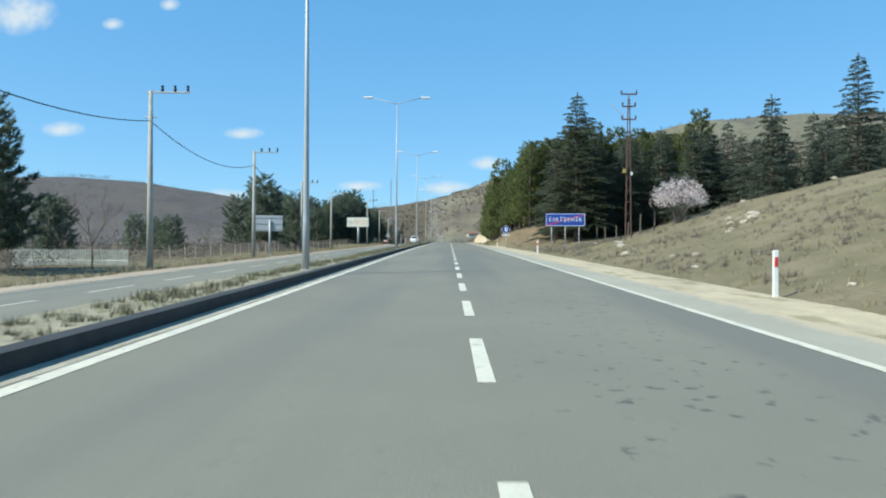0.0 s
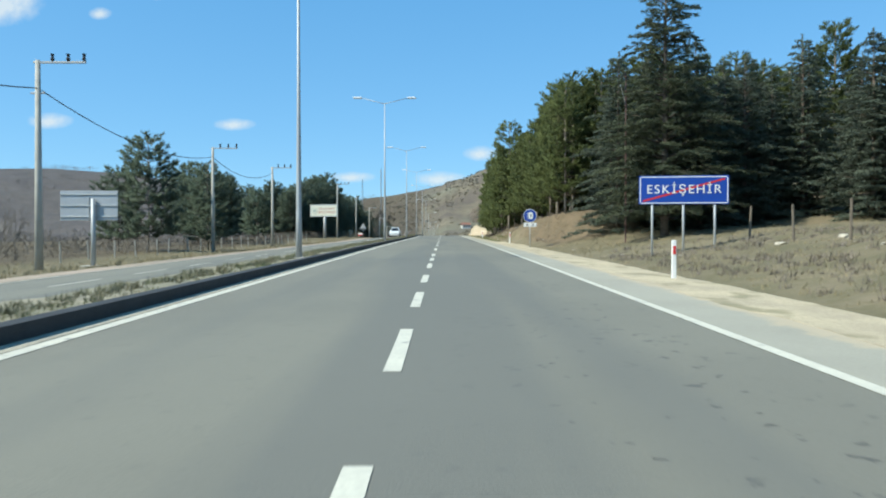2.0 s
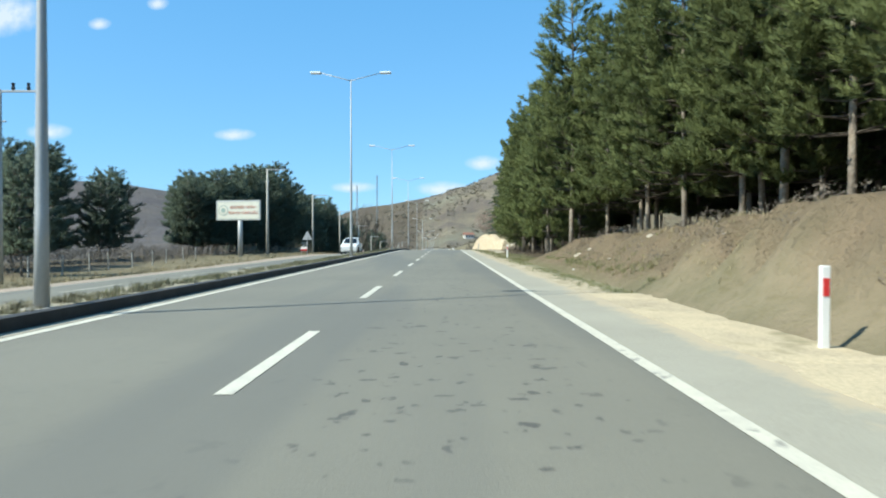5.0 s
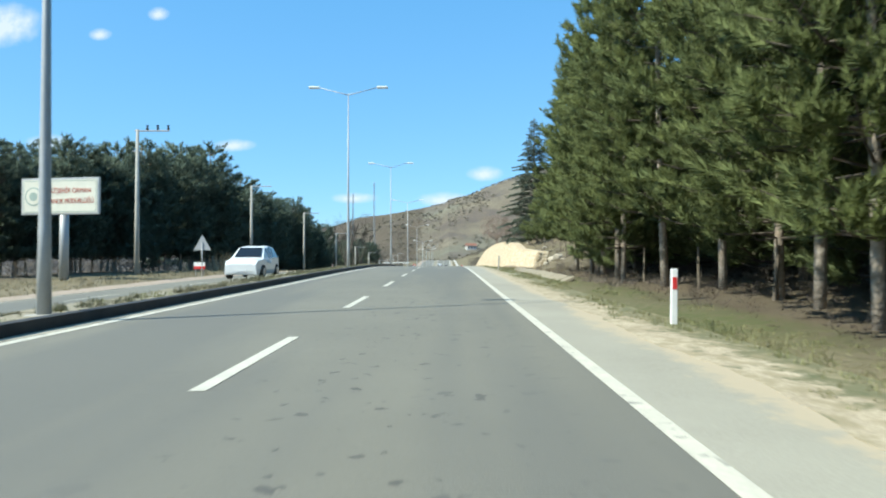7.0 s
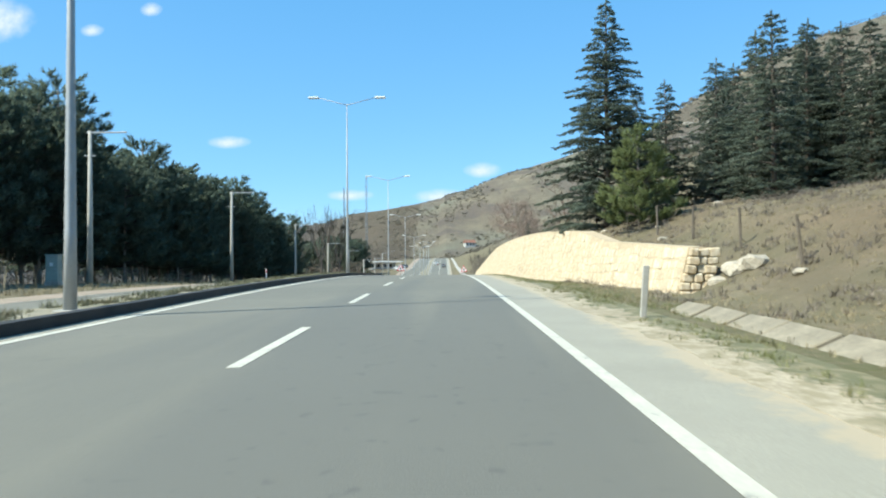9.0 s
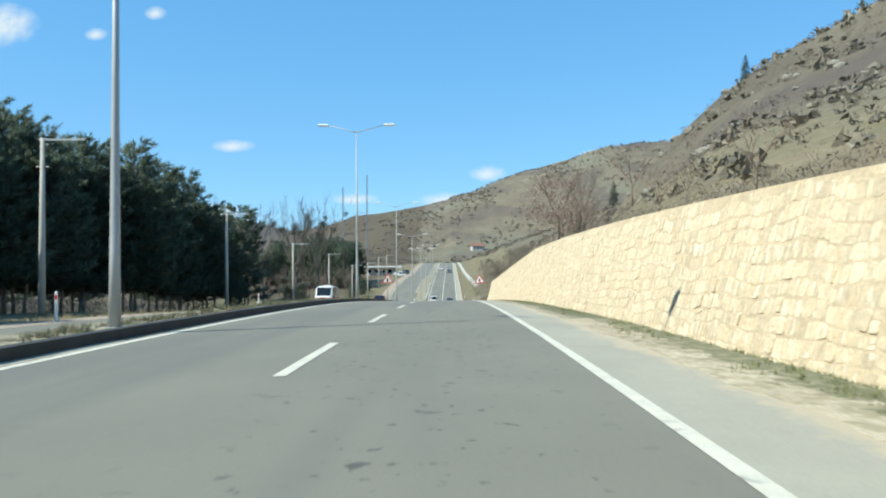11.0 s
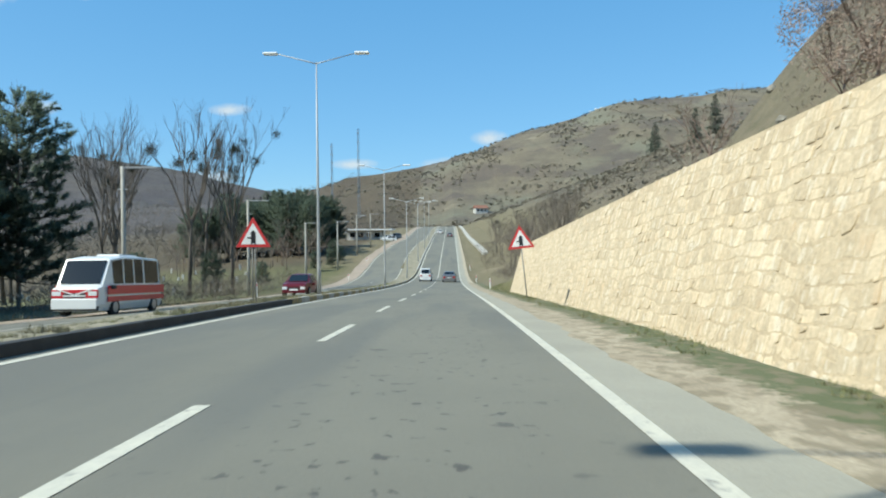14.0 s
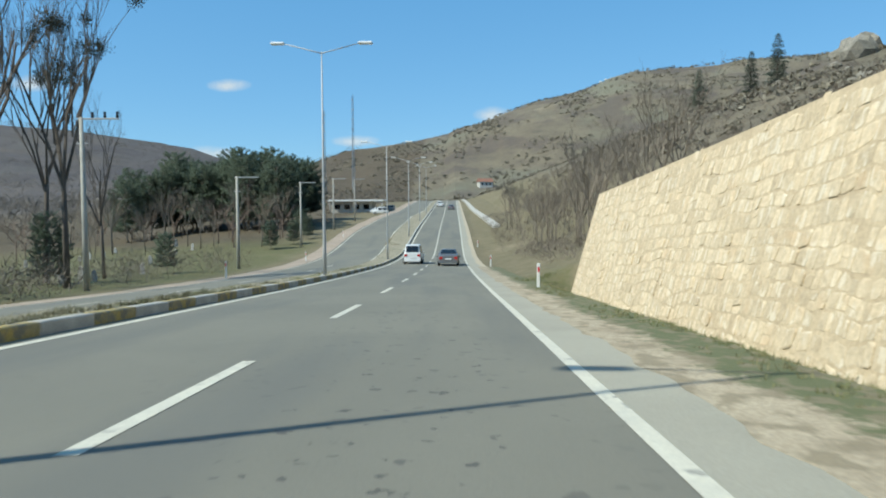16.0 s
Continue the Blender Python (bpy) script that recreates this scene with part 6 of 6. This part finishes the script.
SILVER = car_paint("grey_silver_paint", (0.24, 0.235, 0.23), 0.6)
PEARL = car_paint("white_car_paint", (0.70, 0.71, 0.70), 0.0)
MAROON = car_paint("dark_red_paint", (0.12, 0.012, 0.018), 0.2)
BUSRED = car_paint("bus_red_paint", (0.52, 0.03, 0.04), 0.0)
SEDAN = [(0, 0.86, 0.9, 0.8), (0.25, 0.98, 1.02, 0.84), (0.75, 1.0, 1.05, 0.82), (1.45, 0.98, 1.42, 0.68), (2.2, 0.96, 1.46, 0.68), (2.9, 0.95, 1.40, 0.68), (3.6, 0.96, 1.0, 0.82), (4.5, 0.84, 0.87, 0.8), (4.85, 0.66, 0.7, 0.8)]
SUV = [(0, 0.95, 1.0, 0.85), (0.12, 1.05, 1.12, 0.82), (0.5, 1.05, 1.6, 0.7), (1.6, 1.02, 1.66, 0.72), (2.5, 1.0, 1.6, 0.72), (3.25, 1.02, 1.06, 0.84), (4.2, 0.92, 0.96, 0.84), (4.45, 0.74, 0.78, 0.82)]
VAN = [(0, 1.0, 1.05, 0.88), (0.08, 1.05, 1.12, 0.85), (0.25, 1.05, 1.78, 0.78), (1.6, 1.05, 1.84, 0.8), (2.8, 1.04, 1.78, 0.78), (3.5, 1.05, 1.1, 0.85), (4.2, 0.85, 0.9, 0.82), (4.4, 0.7, 0.74, 0.8)]
BUS = [(0, 1.2, 2.2, 0.86), (0.4, 1.2, 2.36, 0.88), (2.1, 1.2, 2.4, 0.88), (3.0, 1.2, 2.4, 0.88), (3.9, 1.2, 2.38, 0.88), (4.85, 1.2, 2.26, 0.86), (5.45, 1.18, 1.24, 0.92), (5.75, 1.1, 1.14, 0.92), (5.8, 1.04, 1.08, 0.92)]


def pitch_at(y):
    return math.atan((road_z(y + 2) - road_z(y - 2)) / 4)


vehicle("sedan_car", "silver-grey saloon car driving ahead on the road", "car", 1.9, 334, road_z(334), 0, 4.85, 1.86, SEDAN, SILVER, tilt=pitch_at(334))
vehicle("van", "white small van driving ahead in the inner lane", "van", -1.5, 339, road_z(339), 0, 4.4, 1.76, VAN, PEARL, tilt=pitch_at(339))
vehicle("suv_car", "white sport utility car on the opposite carriageway", "car", -7.9, 153.5, opp_z(-7.9, 153.5), 180, 4.4, 1.82, SUV, PEARL, wheel=0.36, tilt=-pitch_at(153.5))
vehicle("minibus", "white and red minibus on the opposite carriageway", "minibus", -12.05, 267.0, opp_z(-12.05, 267.0), 180, 5.8, 2.05, BUS, PEARL, BUSRED, wheel=0.36, tilt=-pitch_at(267.0))
vehicle("hatchback_car", "dark red car on the opposite carriageway", "car", -7.8, 284, opp_z(-7.8, 284), 180, 4.2, 1.72, [(a * 4.2 / 4.45, b * 0.93, c * 0.9, d) for a, b, c, d in SUV], MAROON, tilt=-pitch_at(284))
vehicle("sedan_car", "white saloon car far up the road", "car", -1.9, 505, road_z(505), 0, 4.85, 1.86, SEDAN, PEARL, tilt=pitch_at(505))
vehicle("sedan_car", "dark grey saloon car far up the road", "car", 1.8, 480, road_z(480), 0, 4.85, 1.86, SEDAN, SILVER, tilt=pitch_at(480))
for x, y, p in ((-17.5, 462, PEARL), (-19, 470, PEARL), (-17, 478, SILVER)):
    vehicle("van", "van parked beside the roadside building", "van", x, y, ground_z(x, y), 90, 4.4, 1.76, VAN, p)


# ---- roadside building, fence, gravestones ----
def depot(x, y):
    z = ground_z(x, y)
    b = thing("roadside_building", x, y, z, "low white roadside building with a flat canopy", "building")
    for nm, a in (("wall", (-6, 6, -0.15, 0.15, -0.5, 3.2)), ("wall", (-6, 6, 7.85, 8.15, -0.5, 3.2)), ("wall", (-6, -5.7, 0.15, 7.85, -0.5, 3.2)), ("wall", (5.7, 6, 0.15, 7.85, -0.5, 3.2))):
        bm = bmesh.new()
        box(bm, *a, 0.02)
        part(nm, bm, RENDERED, b)
    bm = bmesh.new()
    box(bm, -6.6, 9.5, -2.6, 8.6, 3.2, 3.65, 0.03)
    part("roof", bm, WHITE, b)
    for k in range(4):
        bm = bmesh.new()
        box(bm, -5 + 2.8 * k, -3.4 + 2.8 * k, -0.2, -0.13, 0.9, 2.3, 0.0)
        part("window", bm, GLASS, b)
    for px in (-6, 1.5, 9):
        post(b, px, -2.3, -0.5, 3.2, 0.09, name="column")


def far_house(x, y):
    z = ground_z(x, y)
    b = thing("house", x, y, z, "small pale house with a red tiled roof at the hill's foot", "house", rz=14)
    bm = bmesh.new()
    box(bm, -4.2, 4.2, -3.2, 3.2, -1.5, 3.0, 0.03)
    part("wall", bm, RENDERED, b)
    vs = [(-4.7, -3.7, 2.95), (4.7, -3.7, 2.95), (4.7, 3.7, 2.95), (-4.7, 3.7, 2.95), (-4.7, 0, 5.2), (4.7, 0, 5.2)]
    raw("roof", vs, [(0, 1, 5, 4), (2, 3, 4, 5), (1, 2, 5), (3, 0, 4), (3, 2, 1, 0)], ROOFTILE, b, "red tiled gable roof")
    for px in (-2.6, 0.0, 2.6):
        bm = bmesh.new()
        box(bm, px - 0.5, px + 0.5, -3.26, -3.19, 1.0, 2.3, 0.0)
        part("window", bm, GLASS, b)


ROOFTILE = mat("red_roof_tile", (0.27, 0.13, 0.085), 0.85, vary=0.2, scale=1, fine=6, bump=0.3)
RENDERED = mat("pale_render", (0.55, 0.53, 0.48), 0.9, vary=0.1, fine=10, bump=0.1)
depot(-27, 474)
far_house(22.6, 715)
strip("wall_far", lambda y: lerp(y, (392, 470, 600), (9.2, 7.4, 6.2)), lambda y: lerp(y, (392, 470, 600), (10.4, 8.5, 7.3)), 392, 600, lambda x, y: max(ground_z(x, y), road_z(y)), CONCRETE, 0.45, thick=1.2, label="low pale concrete wall beside the far road", category="wall")


def white_fence(x, y):
    f = thing("garden_wall", x, y, ground_z(x, y), "low whitewashed wall with an upright fence of slats", "wall", rz=12)
    bm = bmesh.new()
    box(bm, -3.6, 3.6, -0.1, 0.1, -0.3, 0.28, 0.02)
    part("plinth", bm, WHITEWASH, f)
    for k in range(46):
        px = -3.5 + 7.0 * k / 45
        bm = bmesh.new()
        box(bm, px - 0.055, px + 0.055, -0.02, 0.02, 0.28, 1.0, 0.008)
        part("slat", bm, WHITEWASH, f)
    for pz in (0.5, 0.88):
        bm = bmesh.new()
        box(bm, -3.6, 3.6, 0.021, 0.06, pz - 0.03, pz + 0.03, 0.005)
        part("rail", bm, WHITEWASH, f)


WHITEWASH = mat("whitewash", (0.60, 0.58, 0.50), 0.9, vary=0.15, scale=2, fine=12, bump=0.1)
white_fence(-25.6, 46.5)

# wire fence posts along both sides
FENCEPOST = mat("weathered_wood", (0.17, 0.14, 0.105), 0.95, vary=0.2, scale=3, fine=20)
k = 0
for x, y0, y1, d in ((-22.6, 48, 150, 3.4), (12.4, 44, 62, 3.2), (11.2, 166, 200, 4.0), (9.3, 124, 150, 4.5)):
    y = y0
    while y < y1:
        xx = x + rs.uniform(-0.25, 0.25)
        bm = bmesh.new()
        tube(bm, [(0, 0, -0.3), (rs.uniform(-0.05, 0.05), 0, 1.25)], [0.05, 0.04], 6)
        ob = part("fence_post", bm, FENCEPOST if x > 0 else CONCRETE)
        ob.matrix_basis = pose(xx, y, ground_z(xx, y), rs.uniform(-4, 4), rs.uniform(-4, 4), 0)
        tagged(ob, "thin weathered fence post", "fence post", "posts of the wire fence")
        y += d + rs.uniform(-0.3, 0.3)


def gravestone(x, y, h):
    bm = bmesh.new()
    box(bm, -0.22, 0.22, -0.06, 0.06, -0.2, h, 0.04)
    bmesh.ops.create_icosphere(bm, subdivisions=1, radius=0.18, matrix=Matrix.Translation((0, 0, h + 0.08)) @ Matrix.Diagonal((1.1, 0.4, 1, 1)))
    ob = part("gravestone", bm, MARBLE)
    ob.matrix_basis = pose(x, y, ground_z(x, y), 0, rs.uniform(-6, 6), rs.uniform(-40, 40))
    tagged(ob, "pale upright gravestone in the grass", "gravestone", "gravestones in the grass")


MARBLE = mat("pale_marble", (0.45, 0.44, 0.41), 0.7, vary=0.1, fine=10, bump=0.1)
for k in range(30):
    gravestone(-rs.uniform(25, 58), rs.uniform(306, 384), rs.uniform(0.4, 0.95))


# ---- clouds ----
def cloud_material():
    m = bpy.data.materials.new("cloud")
    m.use_nodes = True
    nt = m.node_tree
    nt.nodes.clear()
    co = nt.nodes.new("ShaderNodeTexCoord")
    n = nt.nodes.new("ShaderNodeTexNoise")
    n.inputs["Scale"].default_value = 0.012
    n.inputs["Detail"].default_value = 6.0
    nt.links.new(co.outputs["Object"], n.inputs["Vector"])
    g = nt.nodes.new("ShaderNodeTexGradient")
    g.gradient_type = "SPHERICAL"
    mp = nt.nodes.new("ShaderNodeMapping")
    mp.inputs["Location"].default_value = (-1, -1, 0)
    mp.inputs["Scale"].default_value = (2, 2, 0)
    nt.links.new(co.outputs["UV"], mp.inputs[0])
    nt.links.new(mp.outputs[0], g.inputs[0])
    a = nt.nodes.new("ShaderNodeMath")
    a.operation = "MULTIPLY"
    nt.links.new(g.outputs[1], a.inputs[0])
    nt.links.new(n.outputs[0], a.inputs[1])
    r = nt.nodes.new("ShaderNodeMapRange")
    r.inputs[1].default_value, r.inputs[2].default_value, r.inputs[4].default_value = 0.08, 0.42, 0.85
    nt.links.new(a.outputs[0], r.inputs[0])
    e = nt.nodes.new("ShaderNodeEmission")
    e.inputs[0].default_value = (0.92, 0.95, 1.0, 1)
    e.inputs[1].default_value = 0.52
    t = nt.nodes.new("ShaderNodeBsdfTransparent")
    x = nt.nodes.new("ShaderNodeMixShader")
    o = nt.nodes.new("ShaderNodeOutputMaterial")
    nt.links.new(r.outputs[0], x.inputs[0])
    nt.links.new(t.outputs[0], x.inputs[1])
    nt.links.new(e.outputs[0], x.inputs[2])
    nt.links.new(x.outputs[0], o.inputs[0])
    return m


CLOUD = cloud_material()
for x, z, w, h in ((-2490, 1360, 560, 330), (-2240, 690, 330, 120), (-1190, 670, 300, 90), (-520, 370, 330, 80), (-20, 360, 380, 110), (215, 505, 260, 110), (-1950, 1300, 170, 90), (-1620, 1415, 160, 100), (-1330, 300, 500, 130)):
    vs = [(-w / 2, 0, -h / 2), (w / 2, 0, -h / 2), (w / 2, 0, h / 2), (-w / 2, 0, h / 2)]
    ob = raw("backdrop_cloud", vs, [(0, 1, 2, 3)], CLOUD)
    uv = ob.data.uv_layers.new(name="UVMap")
    for i, c in enumerate(((0, 0), (1, 0), (1, 1), (0, 1))):
        uv.data[i].uv = c
    ob.matrix_basis = pose(x, 4000, z)
    ob.visible_shadow = False
    tagged(ob, "small white cloud low in the blue sky", "cloud", kind="structure")


# ---- stones of the retaining wall ----
def wall_point(y, h):
    """A point of the wall's face, h above the carriageway."""
    return wall_x(y) + 0.28 * (h + 0.6)


def bend_point(y, h):
    """Sets the joints of the rubble off the straight, by one smooth field for all stones."""
    a, b = (y * 1.3, h * 1.3, 2.0), (y * 3.3, h * 3.3, 7.0)
    return (y + 0.09 * noise.noise(a) + 0.05 * noise.noise(b), h + 0.22 * noise.noise((y * 0.45, h * 0.6, 31.0)) + 0.10 * noise.noise((a[0], a[1], 31.0)) + 0.045 * noise.noise((b[0], b[1], 43.0)))


rg = random.Random(23)
all_v, all_f, made = [], [], 0
STONE_FACES = [(a, (a + 1) % 8, 8 + (a + 1) % 8, 8 + a) for a in range(8)] + [(8 + a, 8 + (a + 1) % 8, 16 + (a + 1) % 8, 16 + a) for a in range(8)] + [(16, 17, 18, 19, 20, 21, 22, 23)]


def lay(y, h, w, t):
    """One stone of the face with its rough pillowed front, if it lies under the coping line."""
    global made
    yc, hc = y + w / 2, h + t / 2
    by, bh = bend_point(yc, hc)
    if bh + t * 0.5 > wall_top(by) + 0.05 or yc > 303.8:
        return
    g = 0.004 + 0.010 * rg.random() + (0.02 if rg.random() < 0.06 else 0.0)
    cut = min(w, t) * rg.uniform(0.08, 0.22)
    ring = [(y + g + cut, h + g), (y + w - g - cut, h + g), (y + w - g, h + g + cut), (y + w - g, h + t - g - cut), (y + w - g - cut, h + t - g), (y + g + cut, h + t - g), (y + g, h + t - g - cut), (y + g, h + g + cut)]
    ring = [bend_point(*p) for p in ring]
    cy, ch = sum(p[0] for p in ring) / 8, sum(p[1] for p in ring) / 8
    proud = rg.uniform(0.002, 0.010) + (rg.uniform(0.008, 0.03) if rg.random() < 0.08 else 0.0)
    ty, th = rg.uniform(-0.012, 0.012), rg.uniform(-0.006, 0.014)
    vs = []
    for depth, shrink in ((-0.05, 1.0), (0.6, 0.985), (1.0, rg.uniform(0.78, 0.88))):
        for py, ph in ring:
            qy, qh = cy + (py - cy) * shrink, ch + (ph - ch) * shrink
            d = proud * depth + ((qy - cy) * ty + (qh - ch) * th if depth == 1.0 else 0.0)
            vs.append((wall_point(qy, qh) - max(d, -0.05), qy, road_z(qy) + qh))
    if 262 < yc < 271 and made < 300 and hc > -0.4:
        raw("stone", vs, STONE_FACES, LOOSE_STONE, wall)
        made += 1
    else:
        b = len(all_v)
        all_v.extend(vs)
        all_f.extend(tuple(b + i for i in f) for f in STONE_FACES)


h = -0.75
while h < 4.6:
    rise = rg.uniform(0.30, 0.39)
    y = 173.05 + rg.uniform(0, 0.1)
    while y < 304:
        w = rise * rg.choice((0.42, 0.5, 0.6, 0.7, 0.85, 1.05) if y > 182 else (0.7, 0.9, 1.1, 1.3)) * rg.uniform(0.88, 1.12)
        if rg.random() < 0.07:
            c = rg.uniform(0.4, 0.6)
            lay(y, h, w, rise * c)
            lay(y, h + rise * c, w, rise * (1 - c))
        elif rg.random() < 0.985:
            lay(y, h + rise * rg.uniform(0, 0.08), w, rise * rg.uniform(0.84, 0.98))
        y += w
    h += rise
# rough stones of the wall's broken end
for r in range(6):
    for c in range(3):
        w, t = rg.uniform(0.24, 0.36), rg.uniform(0.2, 0.28)
        hh = -0.15 + r * 0.25
        if hh + 0.1 > wall_top(173):
            continue
        bm = bmesh.new()
        box(bm, -w / 2, w / 2, -rg.uniform(0.06, 0.16), 0.1, -t / 2, t / 2, 0.04)
        ob = part("stone", bm, LOOSE_STONE, wall)
        ob.matrix_basis = Matrix.Translation((wall_point(173, hh) + 0.2 + 0.31 * c + rg.uniform(-0.04, 0.04), 173.0, road_z(173) + hh)) @ Matrix.Rotation(rg.uniform(-0.12, 0.12), 4, "Y")
tagged(raw("masonry", all_v, all_f, STONE, wall), "rough cream stone masonry", kind="stuff")
